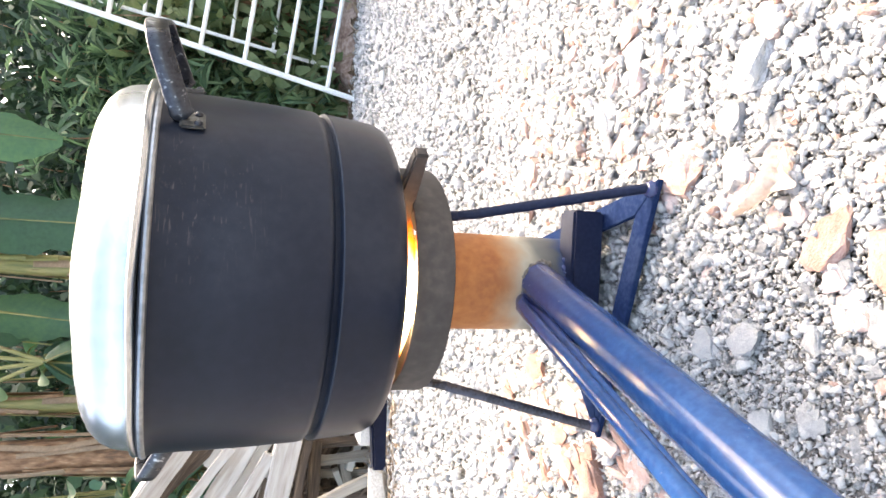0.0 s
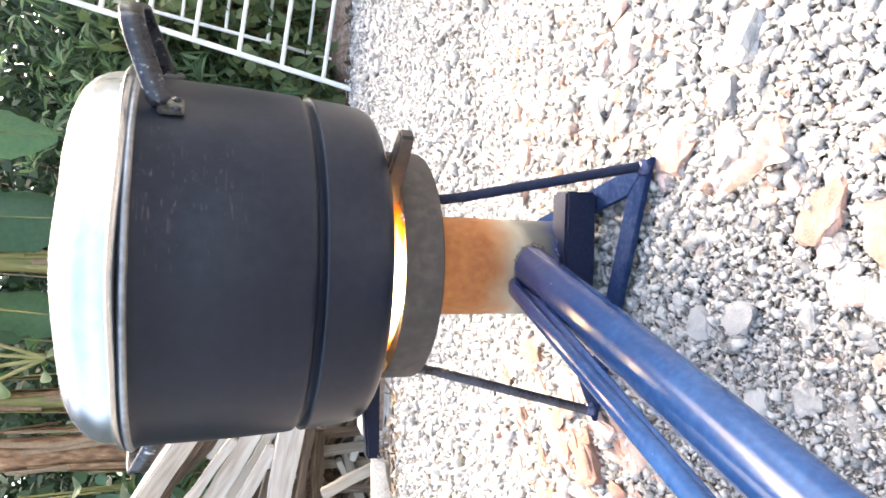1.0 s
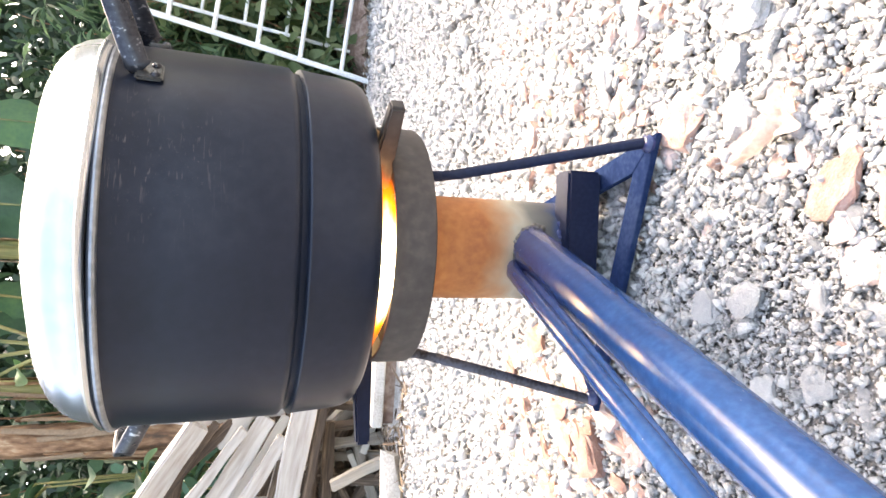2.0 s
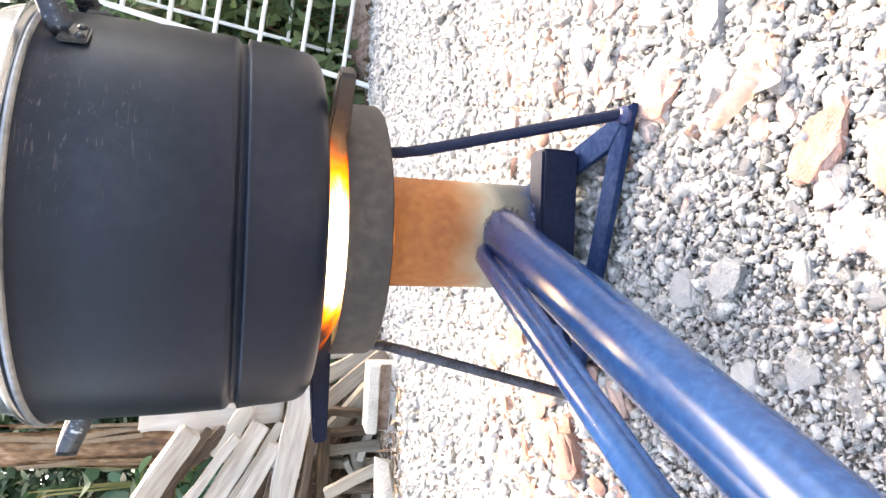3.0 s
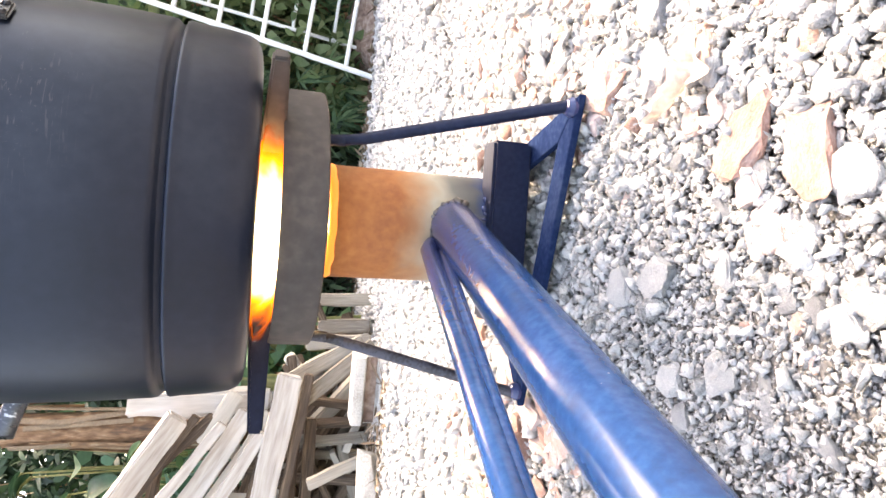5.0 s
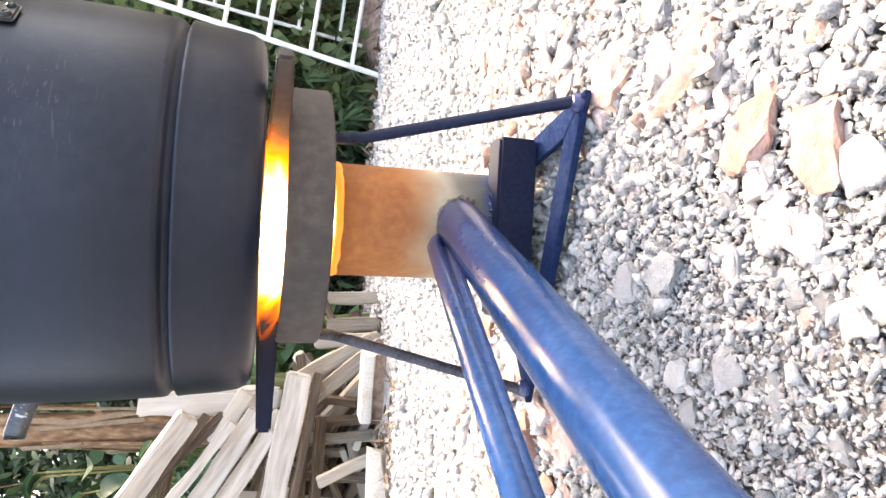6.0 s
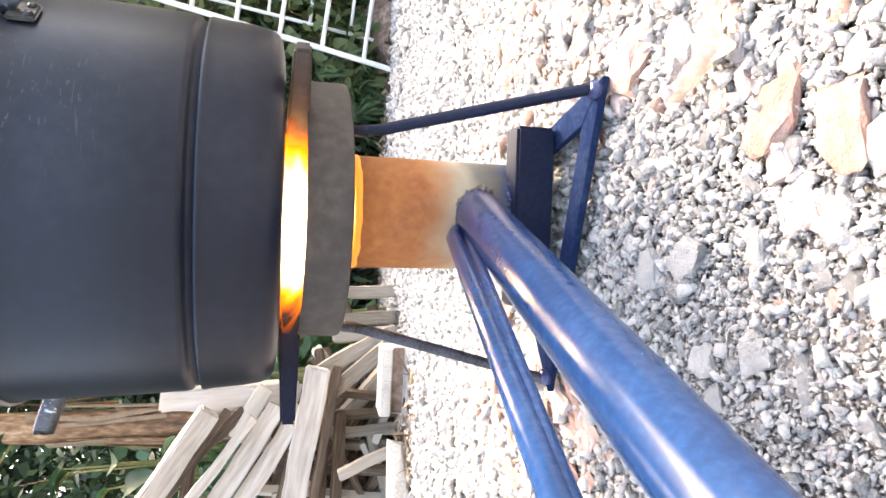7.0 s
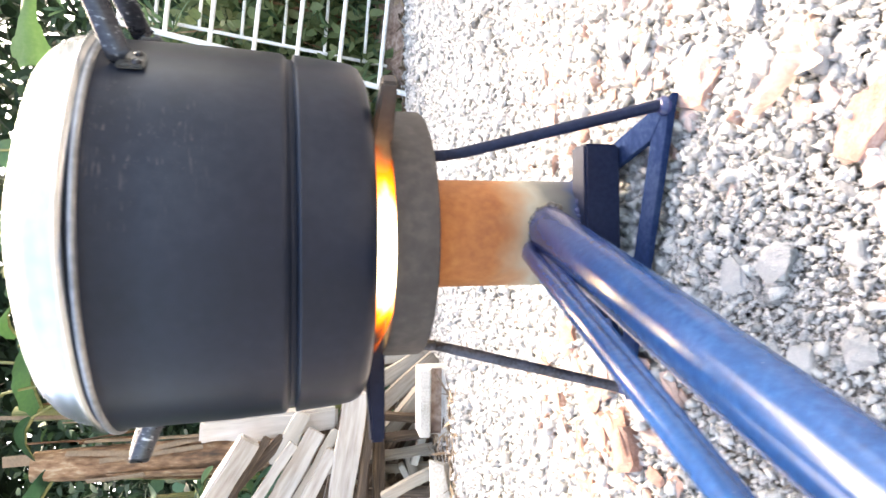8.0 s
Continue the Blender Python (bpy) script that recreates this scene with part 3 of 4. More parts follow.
# larger stones farther out: place, half width, turn, length, shape
for x, y, s, turn, long, k in [(0.210, -0.238, 0.022, 0, 1.1, 9), (0.220, -0.336, 0.007, 5, 1.7, 0), (0.179, -0.333, 0.004, 2, 3.7, 1), (0.163, -0.217, 0.014, 23, 0.7, 2), (0.212, -0.299, 0.010, 11, 1.0, 3), (0.097, -0.294, 0.008, 8, 0.9, 4),
                               (0.207, -0.363, 0.008, 3, 1.1, 5)]:
    stone("stone", k, x, y, s * 1.6, STONE, turn, 0.55, 0.50, max(0.8, long * 0.8))
for x, y, s, turn, long, k in [(0.266, -0.151, 0.014, 24, 0.9, 6), (0.201, 0.012, 0.022, 16, 0.9, 7), (0.272, -0.046, 0.015, 52, 1.2, 8), (0.198, -0.132, 0.015, 173, 0.7, 9), (-0.096, -0.323, 0.010, 68, 0.6, 0), (-0.044, -0.376, 0.007, 32, 0.8, 1),
                               (-0.052, -0.199, 0.013, 69, 0.6, 2)]:
    stone("stone", k, x, y, s * 1.6, STONE, turn, 0.55, 0.50, max(0.8, long * 0.8))
rng = random.Random(33)
for k in range(110):
    right = k < 44
    x, y = (rng.uniform(0.13, 0.36), rng.uniform(-0.12, 0.34)) if right else (rng.uniform(-0.36, -0.15), rng.uniform(-0.1, 0.32))
    stone("brick_fragment", k, x, y, rng.uniform(0.008, 0.014) if right else rng.uniform(0.009, 0.017), SHARD, rng.uniform(0, 360) if right else rng.uniform(40, 100), rng.uniform(0.55, 0.8), 0.75, long=rng.uniform(1, 1.5) if right else rng.uniform(1.3, 2.1))
rng = random.Random(21)
for k in range(215):
    x, y = rng.uniform(-0.42, 0.42), rng.uniform(-0.5, 0.55)
    if math.hypot(x + 0.08, y + 0.27) < 0.13 and rng.random() < 0.8 or math.hypot(x, y - 0.04) < 0.075:
        continue
    red = (x < -0.13 and y > -0.15 or x > 0.06) and rng.random() < 0.42
    stone("brick_fragment" if red else "stone", k, x, y, rng.uniform(0.0045, 0.009), SHARD if red else STONE, rng.uniform(0, 360), rng.uniform(0.5, 0.85), 0.7, long=rng.uniform(1, 1.7))


def dry_leaf():
    """A curled crescent blade with one pointed lobe, folded along its spine."""
    bm = bmesh.new()
    rows = []
    n = 26
    for i in range(n + 1):
        s = i / n
        c = Vector((0.034 - 0.068 * s, 0.040 * max(0.0, s - 0.45) ** 2 / 0.30 + 0.006 * (s - 0.4) ** 2, 0.006))
        end = max(0.06, math.sin(math.pi * min(1, max(0, s * 0.94 + 0.04))) ** 0.5)
        lobe = 0.019 * math.exp(-((s - 0.50) / 0.10) ** 2)
        row = []
        for u in (-1.0, -0.66, -0.33, 0.0, 0.5, 1.0):
            w = (0.0095 * end + lobe) if u < 0 else 0.0095 * end
            wav = 0.0015 * math.sin(i * 1.7 + u * 3)
            row.append(bm.verts.new(c + Vector((0.006 * u * lobe / 0.019, u * w, 0.006 * u * u + wav + (0.006 * math.sin(3 * s) if u > 0 else 0)))))
        rows.append(row)
    for a, b in zip(rows, rows[1:]):
        for k in range(5):
            bm.faces.new((a[k], a[k + 1], b[k + 1], b[k]))
    bmesh.ops.solidify(bm, geom=bm.faces[:], thickness=0.0006)
    ob = part("dry_leaf", bm, DRYLEAF, None, smooth=60)
    ob.matrix_basis = pose(0.100, -0.284, 0.005, 3, 0, -4) @ Matrix.Scale(0.95, 4)
    return tagged(ob, "curled pale tan dry leaf lying on the gravel", "leaf")


dry_leaf()

# ---- the stove ----
AX, AY = -0.009, 0.045
STAND = pose(AX, AY, 0, 2.9, -0.6, 0)
ANG = [radians(a) for a in (-47.6, -167.6, 72.4)]
stove = thing("rocket_stove", STAND, "blue painted steel rocket stove with rusty orange riser pipe", "stove")


def polar(r, a, z):
    return Vector((r * math.cos(a), r * math.sin(a), z))


def stove_point(x, y, z):
    return STAND.inverted() @ Vector((x, y, z))


BASE = (-0.009, 0.005)


def base_xy(k, r):
    return (BASE[0] + r * math.cos(ANG[k]), BASE[1] + r * math.sin(ANG[k]), 0.0)


def base_corner(k, r, z):
    x, y, _ = base_xy(k, r)
    return stove_point(x, y, z)


riser = part("riser_pipe", lathe([(0, 0.0225), (0.058, 0.022), (0.0585, 0.03), (0.0585, 0.2205), (0.0575, 0.2230), (0.0555, 0.2230), (0.0545, 0.2205), (0.0545, 0.027), (0, 0.027)]), RUST, stove,
             "heat-tinted rusty orange riser pipe")
part("burner_ring", lathe([(0.127, 0.236), (0.1285, 0.2345), (0.1295, 0.236), (0.1295, 0.273), (0.1285, 0.275), (0.1265, 0.275), (0.1255, 0.273), (0.1255, 0.236), (0.127, 0.236)]), SCALE, stove,
     "burnt dark steel burner ring")
part("burner_plate", lathe([(0.060, 0.240), (0.1255, 0.240), (0.1255, 0.245), (0.060, 0.245), (0.060, 0.240)]), SCALE, stove, "burnt steel plate inside the ring")
for k, a in enumerate(ANG):
    top = 0.120 if k == 1 else 0.108
    foot = base_corner(k, 0.170, 0.020)
    bend = polar(top + 0.006, a, 0.200)
    part("leg", sweep([polar(top, a, 0.246), polar(top, a, 0.232), polar(top + 0.0015, a, 0.218), bend, bend.lerp(foot, 0.5), foot], 0.0056, 12), BLACKROD if k == 1 else NAVY, stove)
    out = 0.215 if k == 1 else 0.194
    bm = block((out - 0.09, 0.0235, 0.015), 0.003, seed=k)
    for v in bm.verts:
        if v.co.x > (out - 0.09) / 2 - 0.005:
            v.co.y *= 0.6
    bmesh.ops.transform(bm, matrix=Matrix.Translation(polar((out + 0.09) / 2, a, 0.2825)) @ Matrix.Rotation(a, 4, "Z") @ Matrix.Rotation(radians(90), 4, "X"), verts=bm.verts)
    part("pot_support", bm, SCALE if k != 1 else NAVY, stove, "flat steel pot support bar")
for k in range(3):
    p, q = Vector(base_xy(k, 0.1705)), Vector(base_xy((k + 1) % 3, 0.1705))
    d = (q - p).normalized()
    o = Vector((d.y, -d.x, 0))
    if o.dot(p - Vector((*BASE, 0))) < 0:
        o = -o
    bm = bmesh.new()
    # flat iron, mitred at the corners
    shape = [(0.006, 0.0125), (0.006, 0.0195), (-0.022, 0.0195), (-0.022, 0.0125)]
    ends = []
    for c, sgn in ((p, 1), (q, -1)):
        ends.append([bm.verts.new(stove_point(*(c + o * u + d * sgn * (-u * 1.732) + Vector((0, 0, w))))) for u, w in shape])
    for j in range(4):
        bm.faces.new((ends[0][j], ends[0][(j + 1) % 4], ends[1][(j + 1) % 4], ends[1][j]))
    bm.faces.new(ends[0][::-1])
    bm.faces.new(ends[1])
    bmesh.ops.bevel(bm, geom=bm.edges[:], offset=0.0008, segments=1, affect="EDGES")
    part("base_bar", bm, BASEPAINT, stove, smooth=20)
    part("weld_bead", lathe([(0, -0.005), (0.009, -0.0015), (0.0095, 0.002), (0.007, 0.007), (0, 0.010)], 14), BLUE, stove).location = base_corner(k, 0.167, 0.020)

bm = block((0.184, 0.034, 0.041), 0.003, seed=4)
bmesh.ops.transform(bm, matrix=Matrix.Translation((0.000, -0.0535, 0.0443)), verts=bm.verts)
part("base_beam", bm, NAVY, stove, "dark blue box beam across the base")


def feed_at(y):
    s = (y + 0.0135) / -0.3365
    return stove_point(-0.0081 - 0.1009 * s, y, 0.0960 + 0.0015 * s)


def air_at(y):
    s = (y + 0.0135) / -0.3365
    return stove_point(-0.0295 - 0.0868 * s, y, 0.1220 + 0.0361 * s)


part("feed_pipe", sweep([feed_at(0.015), feed_at(-0.1), feed_at(-0.25), feed_at(-0.40), feed_at(-0.60)], 0.0245, 48, hollow=0.003), BLUE, stove, "glossy blue feed pipe")
part("air_pipe", sweep([stove_point(-0.024, 0.0, 0.106), stove_point(-0.0275, -0.016, 0.117), air_at(-0.034), air_at(-0.055), air_at(-0.09), air_at(-0.25), air_at(-0.40), air_at(-0.60)],
                       0.0080, 24, hollow=0.0015), BLUE, stove, "thin glossy blue air pipe")


def bead(points, r, seed):
    """A run of overlapping, uneven blobs of weld metal."""
    rg = random.Random(seed)
    bm = bmesh.new()
    for p, q in zip(points, points[1:]):
        for j in range(7):
            c = Vector(p).lerp(Vector(q), (j + rg.random() * 0.6) / 7) + Vector((rg.gauss(0, 1), rg.gauss(0, 1), rg.gauss(0, 1))) * r * 0.3
            m = Matrix.Translation(c) @ Euler((rg.uniform(0, 6), rg.uniform(0, 6), rg.uniform(0, 6))).to_matrix().to_4x4()
            k = r * rg.uniform(0.7, 1.35)
            bmesh.ops.create_icosphere(bm, subdivisions=2, radius=1.0, matrix=m @ Matrix.Diagonal((k, k * 0.8, k * 0.55, 1)))
    return bm


def on_pipe(deg, z, r=0.059):
    return polar(r, radians(deg), z)


mouth = [on_pipe(-91 + math.degrees(math.asin(min(1, 0.0265 / 0.0585))) * math.cos(w), 0.0945 + 0.0265 * math.sin(w), 0.0592) for w in [radians(d) for d in range(-20, 205, 20)]]
part("weld_bead", bead(mouth, 0.0038, 2), WELD, stove, "rough weld bead round the feed pipe's mouth")
part("weld_bead", bead([on_pipe(-22, 0.052), on_pipe(-40, 0.058), on_pipe(-58, 0.063), on_pipe(-80, 0.066)], 0.0040, 3), BLUE, stove)

# ---- flame ----
flame = thing("flame", STAND @ pose(0, 0, 0.245), "bright yellow and orange flame licking out under the pot", "fire")


def fire_band(r0, r1, z0, z1, a0, a1, seed, n=90):
    bm = bmesh.new()
    rows = []
    for i in range(n + 1):
        a = a0 + (a1 - a0) * i / n
        fade = math.sin(math.pi * (0.04 + 0.92 * i / n)) ** 0.55
        w = noise.noise(Vector((a * 6, seed, 0)))
        w2 = noise.noise(Vector((a * 15, seed, 5)))
        ring = []
        for j in range(7):
            s = j / 6
            r = r0 + (r1 - r0) * math.sin(s * math.pi * 0.5) + 0.006 * w * s
            z = z0 + (z1 - z0 + 0.006 * w2) * s * (0.30 + 0.70 * fade)
            ring.append(bm.verts.new(polar(r, a, z)))
        for j in range(6, -1, -1):
            s = j / 6
            ring.append(bm.verts.new(polar(r0 - 0.01, a, z0 + (z1 - z0) * s * 0.9)))
        rows.append(ring)
    for a, b in zip(rows, rows[1:]):
        for j in range(len(a)):
            q = (j + 1) % len(a)
            bm.faces.new((a[j], a[q], b[q], b[j]))
    bm.faces.new(rows[0])
    bm.faces.new(rows[-1][::-1])
    return bm


part("flame_core", fire_band(0.098, 0.1290, 0.022, 0.0515, radians(-180), radians(-30), 1.0, 130), FIRE, flame, "white-hot yellow core")
column = lathe([(0, -0.06), (0.045, -0.05), (0.051, -0.026), (0.0520, -0.0215), (0.0530, -0.016), (0.0530, -0.008), (0.050, 0.0), (0.050, 0.02), (0.06, 0.034), (0.04, 0.046), (0, 0.047)], 40)
for v in column.verts:
    v.co += noise.noise_vector(v.co * 40) * 0.002
part("flame_column", column, FIRE, flame, "yellow flame rising out of the riser")

# glowing band added to stand for firelight on the riser's top edge
LIPGLOW = bpy.data.materials.new("flame_lip")
LIPGLOW.use_nodes = True
lip_shader = LIPGLOW.node_tree.nodes["Principled BSDF"]
lip_shader.inputs["Base Color"].default_value = (0.5, 0.2, 0.05, 1)
lip_shader.inputs["Emission Color"].default_value = (1.0, 0.27, 0.025, 1)
lip_shader.inputs["Emission Strength"].default_value = 0.12
bm = lathe([(0.0545, -0.0220), (0.0590, -0.0275), (0.0596, -0.0255), (0.0598, -0.0215), (0.0575, -0.0195), (0.0545, -0.0205), (0.0545, -0.0220)], 72)
for v in bm.verts:
    v.co.z += 0.0016 * noise.noise(v.co * 70) * (1 if v.co.z < -0.025 else 0.3)
part("flame_lip", bm, LIPGLOW, flame, "thin glowing orange band added for the firelight on the riser's lip", smooth=60)

# ---- the pot ----
POT_Z = 0.2945
pot = thing("cooking_pot", STAND @ pose(0, 0, POT_Z), "large soot-blackened aluminium cooking pot with a bright lid, on the stove", "pot")
H = 0.232
wall = [(0, 0), (0.135, 0.0), (0.152, 0.0003), (0.1640, 0.0022), (0.1705, 0.0065), (0.1742, 0.0140), (0.1768, 0.0320), (0.1788, 0.0560), (0.1798, 0.0640), (0.1802, 0.0655), (0.1796, 0.0668), (0.1765, 0.0676), (0.1742, 0.0692), (0.1744, 0.0722), (0.1780, 0.0750), (0.1802, 0.0772), (0.1809, 0.0810),
        (0.1835, 0.130), (0.1848, 0.180), (0.1855, 0.218), (0.1875, 0.224), (0.1895, 0.2275), (0.1890, 0.231), (0.1860, 0.232), (0.1830, 0.229), (0.1815, 0.180), (0.174, 0.05), (0.13, 0.006), (0, 0.006)]
part("pot_body", lathe(wall, 160), SOOT, pot, "sooty black pot body with a pressed groove", smooth=50)
lid = lathe([(0.1800, 0.2290), (0.1895, 0.2325), (0.1918, 0.2345), (0.1918, 0.2375), (0.1900, 0.2390), (0.1862, 0.2395), (0.1850, 0.2420), (0.1842, 0.2490), (0.1820, 0.2580), (0.1770, 0.2670), (0.1690, 0.2745), (0.158, 0.2800),
             (0.138, 0.2850), (0.10, 0.2892), (0.05, 0.2912), (0, 0.292), (0, 0.289), (0.10, 0.2862), (0.155, 0.277), (0.178, 0.258), (0.1820, 0.242), (0.1800, 0.2290)], 160)
bmesh.ops.translate(lid, vec=(0.003, 0, 0), verts=lid.verts)
for v in lid.verts:
    a = math.atan2(v.co.y, v.co.x)
    v.co.z += 0.0012 * math.sin(3 * a + 0.5) + 0.0008 * math.sin(7 * a)
rim = lathe([(0.1875 + 0.0032 * math.cos(2 * math.pi * k / 10), 0.2275 + 0.0032 * math.sin(2 * math.pi * k / 10)) for k in range(11)], 160)
part("pot_rim", rim, RIMMETAL, pot, "rubbed grey pot rim")
part("lid", lid, ALU, pot, "bright dented aluminium lid", smooth=50)


def pot_handle(az):
    a0, a1 = az - radians(18), az + radians(18)
    R = 0.1853
    zb, zo = 0.200, 0.229

    def leg(a, corner):
        foot = polar(R + 0.0085, a, zb + 0.008)
        return [polar(R + 0.0045, a, zb + 0.003), foot, foot.lerp(corner, 0.3), foot.lerp(corner, 0.6), foot.lerp(corner, 0.88)]

    c0, c1 = polar(R + 0.060, az - radians(10.5), zo), polar(R + 0.060, az + radians(10.5), zo)
    top = [c0.lerp(c1, s) + polar(0.009 * math.sin(math.pi * s) ** 0.5, az, 0.004 * math.sin(math.pi * s)) for s in (0.05, 0.15, 0.3, 0.5, 0.7, 0.85, 0.95)]
    h = part("handle", sweep(leg(a0, c0) + top + leg(a1, c1)[::-1], 0.01, flat=(0.020, 0.005, (0, 0, 1))), HANDLE, pot, "worn dark metal strap handle", smooth=50)
    for a in (a0, a1):
        bm = block((0.026, 0.004, 0.022), 0.0018)
        m = Matrix.Rotation(a - math.pi / 2, 4, "Z")
        bmesh.ops.transform(bm, matrix=Matrix.Translation(polar(R + 0.0022, a, zb - 0.002)) @ m, verts=bm.verts)
        part("handle_plate", bm, RIVET, h, "grey riveted plate")
        for dx in (-0.007, 0.007):
            bm = lathe([(0, 0.003), (0.0022, 0.0026), (0.0038, 0.001), (0.004, 0)], 12)
            t = polar(R + 0.0042, a, zb - 0.007) + polar(dx, a + math.pi / 2, 0)
            bmesh.ops.transform(bm, matrix=Matrix.Translation(t) @ Matrix.Rotation(a, 4, "Z") @ Matrix.Rotation(radians(90), 4, "Y"), verts=bm.verts)
            part("rivet", bm, HANDLE, h)


pot_handle(radians(-24))
pot_handle(radians(156))

# ---- the white rack ----
rack = thing("metal_rack", pose(0.967, 3.55, terrain(0, 3.55)), "white painted tubular metal rack leaning at the gravel's edge", "rack")
R0 = Vector((0.967, 3.55, terrain(0, 3.55)))


def panel(base, top, rungs, run, r_rail, r_rung):
    b, t = Vector(base) - R0, Vector(top) - R0
    far = Vector(run)
    part("rail", sweep([b, t], r_rail, 12), WHITEPAINT, rack)
    part("rail", sweep([b + far, t + far], r_rail, 12), WHITEPAINT, rack)
    for s in rungs:
        p = b.lerp(t, s)
        part("rung", sweep([p, p + far], r_rung, 10), WHITEPAINT, rack)


panel((0.962, 3.55, -0.285), (1.34, 3.55, 1.56), [0.115 + 0.137 * k for k in range(7)], (0.95, 0.0, -0.10), 0.017, 0.014)
panel((1.195, 3.85, -0.33), (1.47, 3.85, 1.50), [0.035 + 0.143 * k for k in range(7)], (0.75, 0.0, -0.06), 0.012, 0.011)
for s in (0.02, 0.98):
    a = Vector((0.962, 3.55, -0.285)).lerp(Vector((1.34, 3.55, 1.56)), s) - R0
    b = Vector((1.195, 3.85, -0.33)).lerp(Vector((1.47, 3.85, 1.50)), s) - R0
    part("tie_bar", sweep([a, b], 0.010, 10), WHITEPAINT, rack)

# ---- the wood pile ----


def timber(name, a, b, w, h, mat, label, seed, category="plank", roll=0.0, jag=0.006):
    a, b = Vector(a), Vector(b)
    L = (b - a).length
    bm = block((L, w, h), min(w, h) * 0.12, jag=jag, cuts=10, seed=seed)
    for v in bm.verts:
        v.co.z += 0.006 * noise.noise(Vector((v.co.x * 5, seed * 3.1, 0)))
        v.co.y += 0.006 * noise.noise(Vector((v.co.x * 5, seed * 3.1, 9)))
    ob = part(name, bm, mat, None, smooth=40)
    d = (b - a).normalized()
    ob.matrix_basis = Matrix.Translation((a + b) / 2) @ d.to_track_quat("X", "Z").to_matrix().to_4x4() @ Matrix.Rotation(radians(roll), 4, "X")
    return tagged(ob, label, category, "wood pile")


timber("plank", (-0.62, 1.86, 0.36), (-0.80, 1.84, 0.47), 0.04, 0.06, WOOD, "short pale offcut on the wood pile", 17, "offcut")
timber("plank", (-0.68, 1.70, 0.40), (-1.06, 1.68, 0.66), 0.03, 0.035, PALEWOOD, "thin pale batten across the wood pile", 18, "batten")
timber("plank", (-0.70, 1.66, 0.27), (-1.06, 1.64, 0.47), 0.035, 0.042, PALEWOOD, "pale split timber on the wood pile", 19)
PALE = "weathered pale timber lying on the scrap wood pile"
timber("branch", (-0.69, 1.95, 0.74), (-0.66, 1.95, 0.24), 0.085, 0.085, PALEWOOD, "pale barkless branch standing behind the wood pile", 1, "branch", jag=0.014)
timber("plank", (-0.686, 1.80, 0.552), (-1.05, 1.78, 0.785), 0.05, 0.075, PALEWOOD, PALE, 2, roll=-20)
timber("plank", (-0.692, 1.82, 0.498), (-1.05, 1.80, 0.727), 0.03, 0.03, BROWNWOOD, "brown strip of timber on the wood pile", 3)
timber("plank", (-0.70, 1.85, 0.44), (-0.90, 1.82, 0.64), 0.035, 0.042, BROWNWOOD, "short brown batten across the wood pile", 4)
timber("plank", (-0.84, 1.87, 0.615), (-1.06, 1.87, 0.64), 0.04, 0.04, BROWNWOOD, "short brown batten across the wood pile", 5)
timber("board", (-0.66, 1.76, 0.32), (-1.06, 1.72, 0.56), 0.03, 0.065, PALEWOOD, "wide pale bleached board leaning on the wood pile", 6, "board", roll=10)
timber("plank", (-0.505, 1.64, 0.190), (-1.02, 1.62, 0.272), 0.05, 0.080, PALEWOOD, "thick pale timber beam across the wood pile", 7, "beam")
timber("plank", (-0.500, 1.655, 0.128), (-1.02, 1.635, 0.196), 0.045, 0.032, BROWNWOOD, "brown timber under the pale beam", 8, "beam")
timber("plank", (-0.60, 1.74, 0.150), (-1.05, 1.72, 0.165), 0.04, 0.03, BROWNWOOD, "brown stick low in the wood pile", 9, "stick")
timber("plank", (-0.68, 1.76, 0.105), (-1.05, 1.74, 0.11), 0.05, 0.04, BROWNWOOD, "dark brown stick low in the wood pile", 10, "stick")
timber("plank", (-0.56, 1.75, 0.21), (-0.40, 1.75, -0.06), 0.04, 0.055, WOOD, PALE, 11)
timber("plank", (-0.62, 1.70, 0.16), (-0.40, 1.70, -0.09), 0.04, 0.05, WOOD, PALE, 12)
timber("plank", (-0.30, 2.20, 0.10), (-0.285, 2.2, -0.14), 0.05, 0.05, WOOD, "pale timber end beyond the wood pile", 13)
timber("plank", (-0.40, 2.10, 0.08), (-0.385, 2.1, -0.13), 0.05, 0.055, WOOD, "pale timber end beyond the wood pile", 14)
timber("plank", (-0.45, 2.00, 0.13), (-0.43, 2.0, -0.12), 0.05, 0.05, WOOD, "pale timber end beyond the wood pile", 15)
timber("plank", (-0.82, 1.50, 0.12), (-0.735, 1.50, -0.085), 0.03, 0.035, WOOD, "short pale stick leaning against the wood pile", 16, "stick")
rng = random.Random(8)
for k in range(64):
    x, y = rng.uniform(-1.2, -0.55), rng.uniform(1.8, 2.25)
    z = terrain(x, y) + rng.uniform(0.03, 0.55) * max(0.3, 1 - 0.8 * (y - 1.8)) * (0.45 + 0.55 * min(1.0, (-0.55 - x) / 0.3))
    a = rng.uniform(-0.7, 0.7)
    L = rng.uniform(0.15, 0.3)
    d = Vector((math.cos(a), rng.uniform(-0.4, 0.4), math.sin(a))) * L
    timber("plank", Vector((x, y, z)) - d, Vector((x, y, z)) + d, rng.uniform(0.025, 0.06), rng.uniform(0.02, 0.05), rng.choice((WOOD, BROWNWOOD, BROWNWOOD)),
           "scrap of weathered wood inside the pile", 40 + k)
